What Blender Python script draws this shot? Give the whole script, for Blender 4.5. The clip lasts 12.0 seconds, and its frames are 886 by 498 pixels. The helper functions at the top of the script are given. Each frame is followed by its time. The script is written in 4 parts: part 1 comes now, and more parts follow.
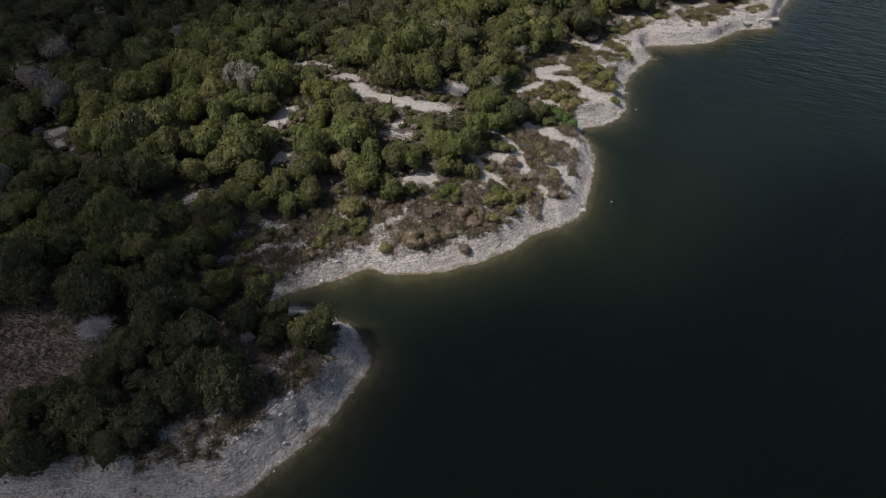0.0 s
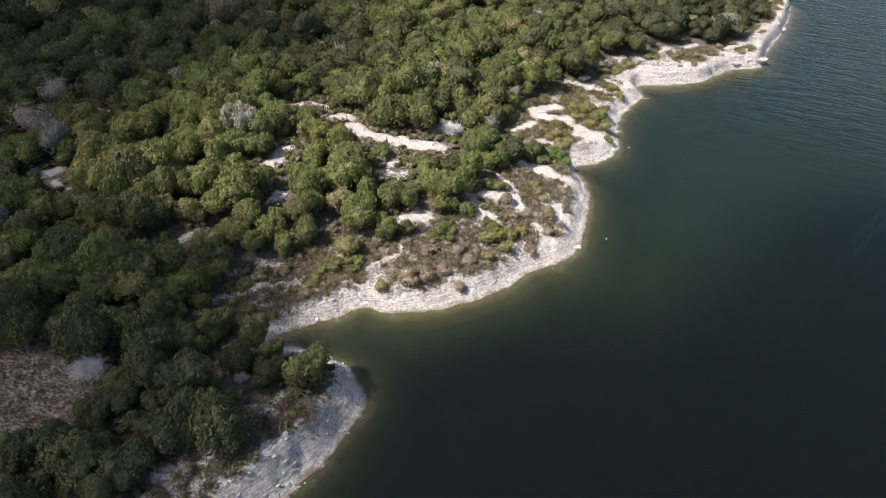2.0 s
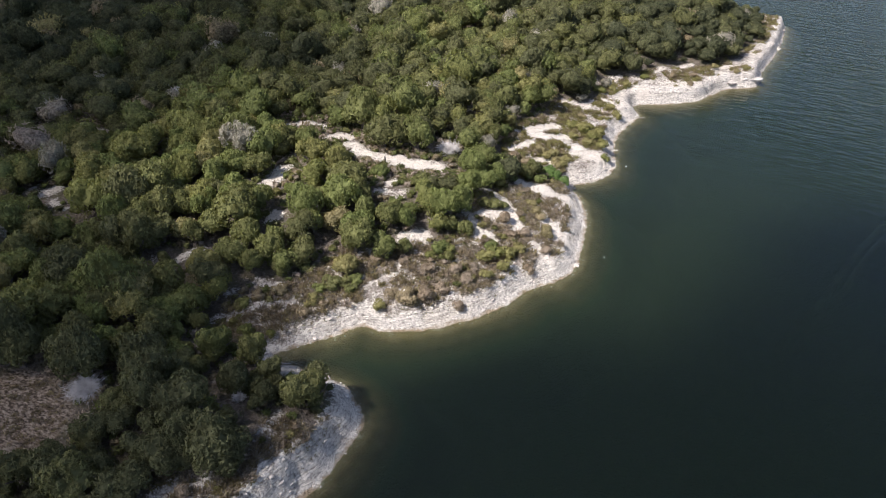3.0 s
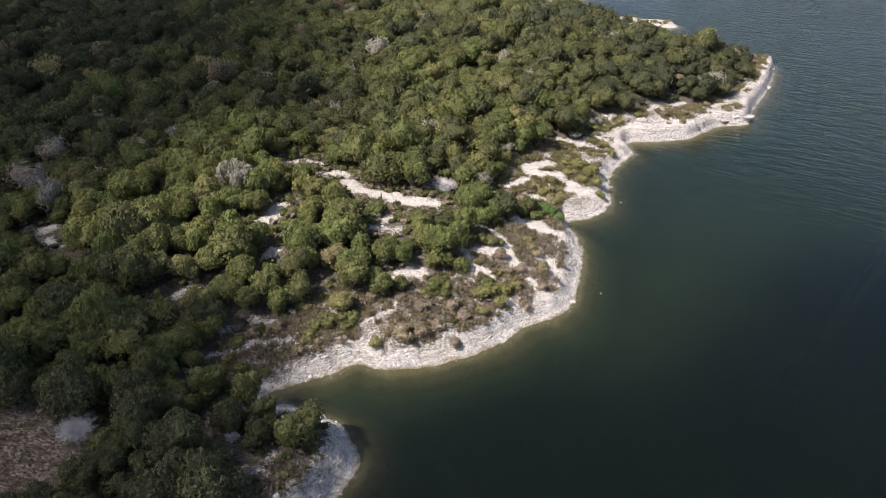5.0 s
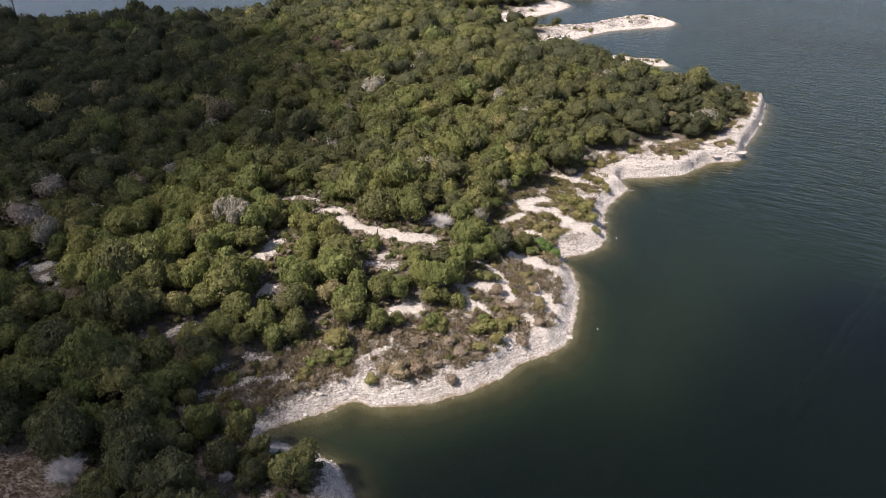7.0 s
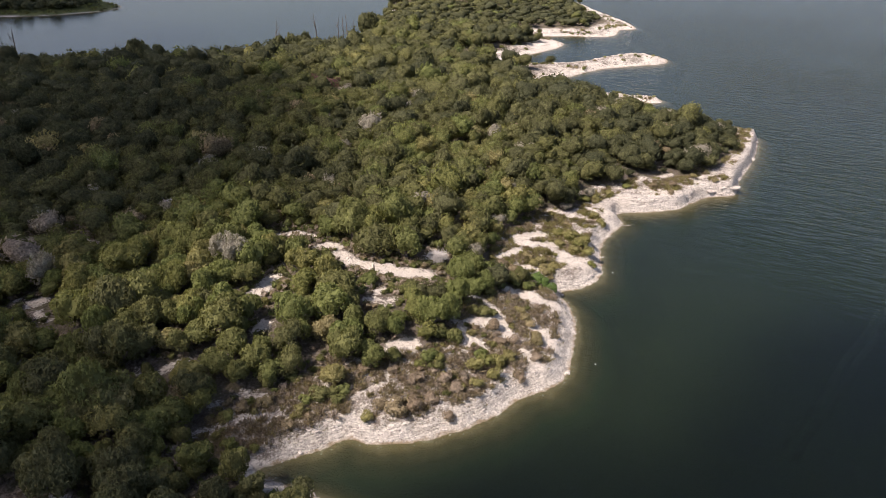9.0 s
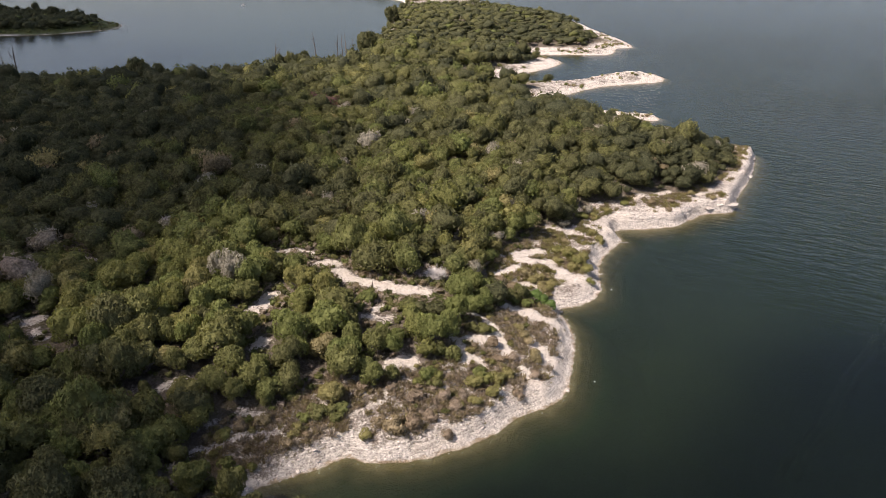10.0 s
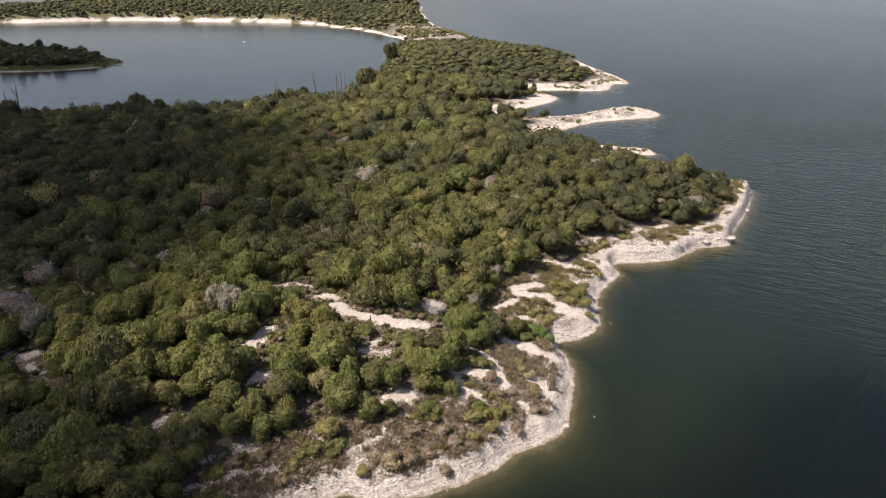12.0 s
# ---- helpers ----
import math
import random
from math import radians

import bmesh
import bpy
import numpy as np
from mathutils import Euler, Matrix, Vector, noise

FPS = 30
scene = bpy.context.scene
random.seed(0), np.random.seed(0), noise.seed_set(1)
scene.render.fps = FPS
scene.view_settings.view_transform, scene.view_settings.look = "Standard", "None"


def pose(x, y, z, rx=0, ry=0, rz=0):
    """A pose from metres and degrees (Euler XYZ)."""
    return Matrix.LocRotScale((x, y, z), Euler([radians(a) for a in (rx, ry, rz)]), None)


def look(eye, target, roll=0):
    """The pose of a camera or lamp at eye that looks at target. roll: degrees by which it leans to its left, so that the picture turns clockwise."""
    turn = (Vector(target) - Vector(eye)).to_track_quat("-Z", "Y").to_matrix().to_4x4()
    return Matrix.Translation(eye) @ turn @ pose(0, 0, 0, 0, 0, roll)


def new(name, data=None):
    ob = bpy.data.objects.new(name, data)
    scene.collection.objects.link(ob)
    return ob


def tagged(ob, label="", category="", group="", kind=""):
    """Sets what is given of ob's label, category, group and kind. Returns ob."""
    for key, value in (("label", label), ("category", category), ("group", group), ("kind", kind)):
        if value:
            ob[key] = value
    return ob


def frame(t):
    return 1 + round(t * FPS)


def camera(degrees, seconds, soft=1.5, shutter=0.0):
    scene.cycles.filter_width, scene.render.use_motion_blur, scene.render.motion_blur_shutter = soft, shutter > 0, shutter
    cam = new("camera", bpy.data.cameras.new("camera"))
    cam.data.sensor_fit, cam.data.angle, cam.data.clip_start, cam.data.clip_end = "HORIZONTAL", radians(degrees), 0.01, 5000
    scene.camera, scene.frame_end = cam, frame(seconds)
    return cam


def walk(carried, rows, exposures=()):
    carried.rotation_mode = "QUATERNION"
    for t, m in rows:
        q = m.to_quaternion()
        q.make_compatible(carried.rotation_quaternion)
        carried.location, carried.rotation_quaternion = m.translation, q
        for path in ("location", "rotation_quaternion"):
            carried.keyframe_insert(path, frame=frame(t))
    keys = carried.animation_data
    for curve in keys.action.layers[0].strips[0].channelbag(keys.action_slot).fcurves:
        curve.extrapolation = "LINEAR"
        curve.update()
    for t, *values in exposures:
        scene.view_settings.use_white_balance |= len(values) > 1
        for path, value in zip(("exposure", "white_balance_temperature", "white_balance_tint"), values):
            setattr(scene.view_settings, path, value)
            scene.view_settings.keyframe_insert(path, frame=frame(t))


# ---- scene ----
# Camera: a drone that hovers in one spot over the lake, tilts up and pans a little.
EYE = (0.0, 0.0, 75.0)
cam = camera(64.9, 12.0, soft=0.65)
PATH = [(0, -0.00, -39.30), (1, -0.24, -37.74), (2, -0.45, -36.19), (3, -0.64, -34.65), (4, -0.83, -33.14), (5, -1.01, -31.64), (6, -1.19, -30.15), (7, -1.37, -28.69), (8, -1.54, -27.24), (9, -1.70, -25.81), (10, -1.83, -24.40), (11, -1.93, -23.00), (12, -1.99, -21.63)]
walk(cam, [(t, pose(*EYE, 90 + pitch, 0, yaw)) for t, yaw, pitch in PATH],
     exposures=[(0, -0.08, 6220, 14), (0.5, 0.22, 6220, 14), (1.0, 0.6, 6220, 14), (1.5, 0.96, 6220, 14), (2.0, 1.13, 6230, 14), (5.0, 1.04, 6300, 16),
                (9.0, 0.96, 6880, 20), (12.0, 0.95, 7000, 20)])

# ---- daylight ----
SUN_AZ, SUN_EL = radians(-111), radians(52)          # from +y towards +x
to_sun = Vector((math.sin(SUN_AZ) * math.cos(SUN_EL), math.cos(SUN_AZ) * math.cos(SUN_EL), math.sin(SUN_EL)))
world = bpy.data.worlds.new("sky")
scene.world = world
world.use_nodes = True
nodes, links = world.node_tree.nodes, world.node_tree.links
sky = nodes.new("ShaderNodeTexSky")
sky.sky_type, sky.sun_disc = "NISHITA", False
sky.sun_elevation, sky.sun_rotation = SUN_EL, SUN_AZ
sky.air_density, sky.dust_density, sky.ozone_density = 0.9, 3.0, 1.0
links.new(sky.outputs[0], nodes["Background"].inputs[0])
nodes["Background"].inputs[1].default_value = 0.093
sun = new("sun", bpy.data.lights.new("sun", "SUN"))
sun.data.energy, sun.data.angle, sun.data.color = 4.8, radians(0.6), (1.0, 0.92, 0.825)
sun.matrix_world = look(to_sun * 900, (0, 0, 0))


# ---- materials ----
def material(name, rough=0.8):
    m = bpy.data.materials.new(name)
    m.use_nodes = True
    b = m.node_tree.nodes["Principled BSDF"]
    b.inputs["Roughness"].default_value = rough
    b.inputs["Specular IOR Level"].default_value = 0.25
    return m, m.node_tree.nodes, m.node_tree.links, b


def mapped(n, l, scale, turn=0.0):
    c, mp = n.new("ShaderNodeTexCoord"), n.new("ShaderNodeMapping")
    if turn:
        mp.vector_type, scale = "TEXTURE", [1 / s for s in scale]
    mp.inputs["Scale"].default_value = scale
    mp.inputs["Rotation"].default_value = (0, 0, radians(turn))
    l.new(c.outputs["Object"], mp.inputs[0])
    return mp.outputs[0]


def grain(n, l, scale, detail=4, vec=None, rough=0.6):
    t = n.new("ShaderNodeTexNoise")
    t.inputs["Scale"].default_value, t.inputs["Detail"].default_value, t.inputs["Roughness"].default_value = scale, detail, rough
    l.new(vec or mapped(n, l, (1, 1, 1)), t.inputs["Vector"])
    return t.outputs["Fac"]


def ramp(n, l, fac, *stops):
    r = n.new("ShaderNodeValToRGB")
    while len(r.color_ramp.elements) < len(stops):
        r.color_ramp.elements.new(0.5)
    for e, (p, c) in zip(r.color_ramp.elements, stops):
        e.position, e.color = p, (c, c, c, 1) if isinstance(c, (int, float)) else (*c, 1)
    l.new(fac, r.inputs[0])
    return r.outputs[0]


def blend(n, l, fac, a, b, how="MIX"):
    m = n.new("ShaderNodeMix")
    m.data_type, m.blend_type = "RGBA", how
    for i, v in ((0, fac), (6, a), (7, b)):
        if isinstance(v, (int, float)):
            m.inputs[i].default_value = v
        elif isinstance(v, tuple):
            m.inputs[i].default_value = (*v, 1)
        else:
            l.new(v, m.inputs[i])
    return m.outputs[2]


def calc(n, l, how, a, b=None):
    m = n.new("ShaderNodeMath")
    m.operation = how
    for i, v in enumerate((a, b)):
        if isinstance(v, (int, float)):
            m.inputs[i].default_value = v
        elif v is not None:
            l.new(v, m.inputs[i])
    return m.outputs[0]


def relief(n, l, b, height, strength, distance):
    k = n.new("ShaderNodeBump")
    k.inputs["Strength"].default_value, k.inputs["Distance"].default_value = strength, distance
    l.new(height, k.inputs["Height"])
    l.new(k.outputs[0], b.inputs["Normal"])


def attr(n, name):
    a = n.new("ShaderNodeAttribute")
    a.attribute_name = name
    return a.outputs["Fac"]


def ground_material():
    m, n, l, b = material("limestone_and_litter", 0.95)
    b.inputs["Specular IOR Level"].default_value = 0.1
    fine, mid, big = grain(n, l, 2.2, 8, None, 0.72), grain(n, l, 0.45, 6), grain(n, l, 0.09, 4)
    strata = grain(n, l, 1.0, 5, mapped(n, l, (0.35, 0.35, 6.0)))
    rubble = n.new("ShaderNodeTexVoronoi")
    rubble.inputs["Scale"].default_value = 2.6
    rubble.inputs["Randomness"].default_value = 1.0
    wob, nz = n.new("ShaderNodeVectorMath"), n.new("ShaderNodeTexNoise")
    wob.operation = "ADD"
    nz.inputs["Scale"].default_value, nz.inputs["Detail"].default_value = 1.7, 5
    l.new(mapped(n, l, (1, 1, 1.6)), wob.inputs[0])
    l.new(nz.outputs["Color"], wob.inputs[1])
    l.new(wob.outputs[0], rubble.inputs["Vector"])
    lump = rubble.outputs["Distance"]
    rock = ramp(n, l, fine, (0.34, (0.17, 0.15, 0.135)), (0.43, (0.54, 0.50, 0.45)), (0.52, (0.80, 0.76, 0.705)))
    rock = blend(n, l, 0.55, rock, ramp(n, l, strata, (0.38, (0.26, 0.235, 0.21)), (0.54, (0.75, 0.712, 0.66))))
    rock = blend(n, l, ramp(n, l, lump, (0.45, 0.0), (0.8, 0.3)), rock, (0.20, 0.175, 0.15))
    speck = grain(n, l, 4.2, 5, mapped(n, l, (1, 1, 1)), 0.7)
    rock = blend(n, l, ramp(n, l, speck, (0.34, 0.55), (0.43, 0.0)), rock, (0.13, 0.115, 0.10))
    groove = grain(n, l, 0.9, 6, mapped(n, l, (0.3, 1.3, 1), 35), 0.75)
    rock = blend(n, l, ramp(n, l, groove, (0.34, 0.5), (0.42, 0.0)), rock, (0.17, 0.15, 0.135))
    crumble = grain(n, l, 1.1, 7, None, 0.78)
    rock = blend(n, l, 1.0, rock, ramp(n, l, crumble, (0.36, 0.72), (0.45, 1.1), (0.6, 1.24)), "MULTIPLY")
    rock = blend(n, l, ramp(n, l, big, (0.5, 0.0), (0.72, 0.35)), rock, (0.38, 0.32, 0.24))
    dust = ramp(n, l, crumble, (0.34, (0.46, 0.41, 0.35)), (0.44, (0.76, 0.70, 0.62)), (0.6, (0.86, 0.81, 0.74)))
    rock = blend(n, l, calc(n, l, "MULTIPLY", attr(n, "worn"), 0.85), rock, dust)
    soil = ramp(n, l, fine, (0.3, (0.085, 0.07, 0.056)), (0.5, (0.18, 0.153, 0.127)), (0.7, (0.32, 0.285, 0.245)))
    soil = blend(n, l, calc(n, l, "MULTIPLY", attr(n, "open"), 0.75), soil, ramp(n, l, speck, (0.35, (0.15, 0.125, 0.105)), (0.5, (0.29, 0.25, 0.215)), (0.62, (0.52, 0.47, 0.425))))
    grass = ramp(n, l, grain(n, l, 3.5, 5), (0.3, (0.055, 0.06, 0.02)), (0.6, (0.12, 0.115, 0.045)), (0.8, (0.22, 0.19, 0.10)))
    soil = blend(n, l, ramp(n, l, mid, (0.45, 0.0), (0.6, 0.6)), soil, grass)
    edge = calc(n, l, "ADD", attr(n, "bare"), calc(n, l, "MULTIPLY", calc(n, l, "SUBTRACT", blend(n, l, 0.6, mid, fine), 0.5), 3.6))
    col = blend(n, l, ramp(n, l, edge, (0.3, 0.0), (0.74, 1.0)), soil, rock)
    lawn = ramp(n, l, fine, (0.3, (0.05, 0.075, 0.02)), (0.6, (0.10, 0.12, 0.04)), (0.8, (0.19, 0.18, 0.08)))
    col = blend(n, l, attr(n, "meadow"), col, lawn)
    dune = ramp(n, l, grain(n, l, 2.6, 4, mapped(n, l, (0.7, 1.3, 1), -20), 0.55), (0.38, (0.12, 0.095, 0.073)), (0.5, (0.30, 0.24, 0.185)), (0.62, (0.48, 0.405, 0.325)))
    col = blend(n, l, attr(n, "clearing"), col, dune)
    # wet stone at the waterline, silt below it
    sep = n.new("ShaderNodeSeparateXYZ")
    tc = n.new("ShaderNodeTexCoord")
    l.new(tc.outputs["Object"], sep.inputs[0])
    depth = calc(n, l, "ADD", calc(n, l, "MULTIPLY", sep.outputs["Z"], 0.1), 0.5)
    depth = calc(n, l, "ADD", depth, calc(n, l, "MULTIPLY", calc(n, l, "SUBTRACT", mid, 0.5), 0.06))
    silt = ramp(n, l, depth, (0.10, (0.006, 0.012, 0.007)), (0.30, (0.018, 0.027, 0.014)), (0.39, (0.044, 0.041, 0.022)), (0.45, (0.135, 0.106, 0.064)), (0.50, (0.36, 0.285, 0.20)))
    col = blend(n, l, ramp(n, l, depth, (0.497, 1.0), (0.512, 0.0)), col, silt)
    l.new(col, b.inputs["Base Color"])
    h = calc(n, l, "ADD", calc(n, l, "MULTIPLY", strata, 0.7), calc(n, l, "ADD", fine, mid))
    h = calc(n, l, "SUBTRACT", h, calc(n, l, "MULTIPLY", lump, 0.2))
    h = calc(n, l, "ADD", h, calc(n, l, "ADD", calc(n, l, "MULTIPLY", groove, 0.9), calc(n, l, "MULTIPLY", crumble, 0.8)))
    relief(n, l, b, h, 1.0, 1.2)
    return m


def water_material():
    m = bpy.data.materials.new("lake_water")
    m.use_nodes = True
    n, l = m.node_tree.nodes, m.node_tree.links
    n.remove(n["Principled BSDF"])
    out = n["Material Output"]
    clear, murk, gloss = n.new("ShaderNodeBsdfTransparent"), n.new("ShaderNodeBsdfDiffuse"), n.new("ShaderNodeBsdfGlossy")
    clear.inputs[0].default_value = (0.86, 0.90, 0.78, 1)
    silt = grain(n, l, 0.012, 3)
    l.new(ramp(n, l, silt, (0.35, (0.019, 0.032, 0.015)), (0.65, (0.027, 0.042, 0.019))), murk.inputs[0])
    gloss.inputs["Roughness"].default_value = 0.15
    swell = grain(n, l, 0.8, 2, mapped(n, l, (0.42, 1.0, 1), -36), 0.45)
    roller = grain(n, l, 0.34, 1, mapped(n, l, (0.36, 1.0, 1), -33), 0.4)
    ripple = grain(n, l, 2.2, 3, mapped(n, l, (0.4, 1.0, 1), -25))
    sep, tc = n.new("ShaderNodeSeparateXYZ"), n.new("ShaderNodeTexCoord")
    l.new(tc.outputs["Object"], sep.inputs[0])
    lee = n.new("ShaderNodeMapRange")                      # the point shelters the water west of it
    l.new(sep.outputs["X"], lee.inputs[0])
    lee.interpolation_type = "SMOOTHSTEP"
    for i, v in ((1, 62.0), (2, 190.0), (3, 0.16), (4, 0.78)):
        lee.inputs[i].default_value = v
    gust = ramp(n, l, grain(n, l, 0.014, 3), (0.3, 0.5), (0.7, 1.0))
    k = n.new("ShaderNodeBump")
    k.inputs["Distance"].default_value = 0.9
    calm = n.new("ShaderNodeMapRange")                     # the wind is lighter out on the open lake
    l.new(sep.outputs["Y"], calm.inputs[0])
    for i, v in ((1, 180.0), (2, 700.0), (3, 1.0), (4, 0.3)):
        calm.inputs[i].default_value = v
    l.new(calc(n, l, "MULTIPLY", calm.outputs[0], calc(n, l, "MULTIPLY", gust, lee.outputs[0])), k.inputs["Strength"])
    l.new(calc(n, l, "ADD", calc(n, l, "MULTIPLY", roller, 1.5), calc(n, l, "ADD", calc(n, l, "MULTIPLY", swell, 1.3), calc(n, l, "MULTIPLY", ripple, 0.06))), k.inputs["Height"])
    fres = n.new("ShaderNodeFresnel")
    fres.inputs["IOR"].default_value = 1.33
    for node in (gloss, fres):
        l.new(k.outputs[0], node.inputs["Normal"])
    body, top = n.new("ShaderNodeMixShader"), n.new("ShaderNodeMixShader")
    body.inputs[0].default_value = 0.26
    l.new(clear.outputs[0], body.inputs[1])
    l.new(murk.outputs[0], body.inputs[2])
    l.new(fres.outputs[0], top.inputs[0])
    l.new(body.outputs[0], top.inputs[1])
    l.new(gloss.outputs[0], top.inputs[2])
    l.new(top.outputs[0], out.inputs[0])
    return m


def foliage_material(name, single):
    """Leaves; the tone of a plant comes from its object's colour or, in a stand, from an attribute."""
    m, n, l, b = material(name, 0.75)
    b.inputs["Specular IOR Level"].default_value = 0.06
    if single:
        info, sep = n.new("ShaderNodeObjectInfo"), n.new("ShaderNodeSeparateColor")
        l.new(info.outputs["Color"], sep.inputs[0])
        tone = sep.outputs[0]
    else:
        tone = attr(n, "tone")
    col = ramp(n, l, tone, (0.0, (0.060, 0.067, 0.039)), (0.2, (0.095, 0.099, 0.048)), (0.36, (0.117, 0.121, 0.050)), (0.52, (0.118, 0.140, 0.051)), (0.62, (0.150, 0.152, 0.057)),
               (0.72, (0.205, 0.188, 0.088)), (0.82, (0.205, 0.166, 0.122)), (0.88, (0.26, 0.224, 0.19)), (0.93, (0.225, 0.22, 0.18)), (0.965, (0.10, 0.155, 0.05)), (1.0, (0.125, 0.075, 0.066)))
    geo = n.new("ShaderNodeNewGeometry")
    spread_of = 1.0 if single else 0.35
    leaf = ramp(n, l, geo.outputs["Random Per Island"], (0.0, 1.08 - 0.26 * spread_of), (0.5, 1.1), (1.0, 1.1 + 0.26 * spread_of))
    col = blend(n, l, 1.0, col, leaf, "MULTIPLY")
    clump = ramp(n, l, grain(n, l, 1.1, 3), (0.3, 0.78), (0.7, 1.25))
    col = blend(n, l, 1.0, col, clump, "MULTIPLY")
    if not single:                                         # sprays and their gaps on far crowns; shade between them painted into the colour
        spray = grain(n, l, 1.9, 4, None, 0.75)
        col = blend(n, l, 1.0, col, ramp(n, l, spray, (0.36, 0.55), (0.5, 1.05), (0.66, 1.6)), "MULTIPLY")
        relief(n, l, b, spray, 1.0, 0.9)
    l.new(col, b.inputs["Base Color"])
    thin = n.new("ShaderNodeBsdfTranslucent")
    l.new(blend(n, l, 1.0, col, (1.32, 1.3, 0.85), "MULTIPLY"), thin.inputs[0])
    mix = n.new("ShaderNodeMixShader")
    mix.inputs[0].default_value = 0.32
    l.new(b.outputs[0], mix.inputs[1])
    l.new(thin.outputs[0], mix.inputs[2])
    l.new(mix.outputs[0], n["Material Output"].inputs[0])
    return m


def plain_material(name, dark, light, rough=0.85, scale=3.0, bump=0.3):
    m, n, l, b = material(name, rough)
    g = grain(n, l, scale, 5)
    l.new(ramp(n, l, g, (0.3, dark), (0.7, light)), b.inputs["Base Color"])
    relief(n, l, b, g, bump, 0.1)
    return m


GROUND, WATER = ground_material(), water_material()
LEAF_ONE, LEAF_STAND = foliage_material("leaves", True), foliage_material("leaves_of_stand", False)
BARK = plain_material("bark", (0.06, 0.05, 0.04), (0.16, 0.14, 0.12))
DEAD = plain_material("weathered_dead_wood", (0.38, 0.365, 0.35), (0.60, 0.58, 0.56))
SNAG = plain_material("drowned_timber", (0.05, 0.045, 0.04), (0.13, 0.12, 0.11))
DRIFTWOOD = plain_material("grey_driftwood", (0.16, 0.145, 0.13), (0.34, 0.31, 0.28))
STONE = plain_material("limestone_block", (0.22, 0.198, 0.176), (0.52, 0.487, 0.442), 0.9, 2.0, 0.6)
HULL = plain_material("white_boat_paint", (0.72, 0.72, 0.70), (0.82, 0.82, 0.80), 0.3, 1.0, 0.02)
DARK = plain_material("dark_rubber", (0.02, 0.02, 0.022), (0.04, 0.04, 0.042), 0.5)

# ---- plan of the land ----
NEAR_SHORE = [(-900, 20), (-300, 30), (-110, 46), (-75, 42), (-60, 43), (-46, 43.2), (-36, 43.4), (-28, 44.6), (-23.8, 45.8), (-18.7, 51.5), (-14.4, 57.1),
              (-10.6, 64.9), (-10.5, 68), (-12.7, 71.9), (-15.6, 74.1), (-20.3, 76.7), (-25, 79.6), (-21.1, 82.1), (-16.7, 83.6),
              (-12.4, 86.2), (-8.6, 85), (-4, 85), (4.3, 87.6), (11.1, 91), (16.4, 95.7), (21.6, 98.1), (25.3, 102.3), (28.8, 112.5),
              (30.7, 124), (29.8, 131.6), (35.9, 135), (40.8, 141), (43.7, 153.6), (48.7, 163), (53.1, 168.5), (53.6, 175.6), (62, 176.6), (72.6, 179.4),
              (81.9, 186.8), (91.1, 188.8), (97.6, 200.6), (110.3, 219.5), (122.6, 244)]
SPIT_SHORE = [(117, 249), (104, 254), (92, 264), (84, 284), (92, 300), (103, 298), (105, 305), (94, 314), (80.5, 321), (70, 327), (68.2, 340), (75.1, 353), (93.7, 370),
              (114.5, 378), (132, 384), (137.9, 397), (130.8, 412), (114, 412.5), (89, 393), (69, 388), (49.7, 386), (33, 393), (51.8, 400),
              (67.6, 418), (84.7, 437), (89.7, 454), (83.2, 468), (76, 480), (100, 480), (126.7, 478), (140.5, 506), (153.1, 511.6), (154.3, 550),
              (147, 590), (138, 690), (102, 800), (80, 850), (60, 950), (27, 1100)]
FAR_SHORE = [(14, 1340), (8, 1540), (-12, 1880), (-234, 2200), (-450, 2250), (-667, 2150), (-712, 1930), (-790, 1640), (-826, 1484), (-1000, 1400),
             (-1000, 1215), (-723, 1200), (-621, 1207), (-529, 1245), (-415, 1240), (-313, 1207), (-197, 1174), (-115, 1072), (-69, 997), (-35, 914),
             (-18, 866), (-27, 700), (-26, 610), (-33, 510), (-42, 435), (-62, 408), (-80, 391), (-98, 379), (-130, 374), (-150, 374), (-165, 372),
             (-190, 371), (-223, 371), (-253, 369), (-420, 390), (-900, 380)]
ISLAND = [(-430, 572), (-364, 588), (-313, 592), (-284, 606), (-262, 632), (-268, 662), (-300, 700), (-340, 750), (-430, 790), (-540, 760), (-540, 600)]
# open ground: capsules x1, y1, x2, y2, radius
TRAIL = [(-33.5, 147.4, -29.8, 148.5, 1.3), (-29.2, 148.6, -25.4, 146.8, 1.3), (-24.2, 140.6, -21.4, 143.1, 1.4), (-21.4, 143.1, -19.4, 141.7, 1.4), (-18.8, 138.2, -15.2, 133.8, 1.9), (-15.2, 133.4, -10.7, 131.3, 2.1), (-14.2, 132.5, -8.2, 132.6, 1.3),
         (-7.9, 130.8, -4.5, 128.1, 2.4), (-5.1, 129.5, 0.0, 128.4, 2.6), (-32.9, 121.2, -30.8, 127.0, 1.9), (-30.8, 108.1, -29.4, 110.5, 1.0), (-78.2, 117.4, -77.4, 118.1, 0.5), (-75.1, 116.7, -73.5, 118.3, 1.1), (-72.8, 114.3, -70.9, 112.6, 0.7),
         (-68.9, 111.3, -68.2, 112.0, 0.6), (-6.0, 105.0, -1.5, 105.0, 0.8), (-3.6, 105.8, -2.2, 106.0, 1.2)]
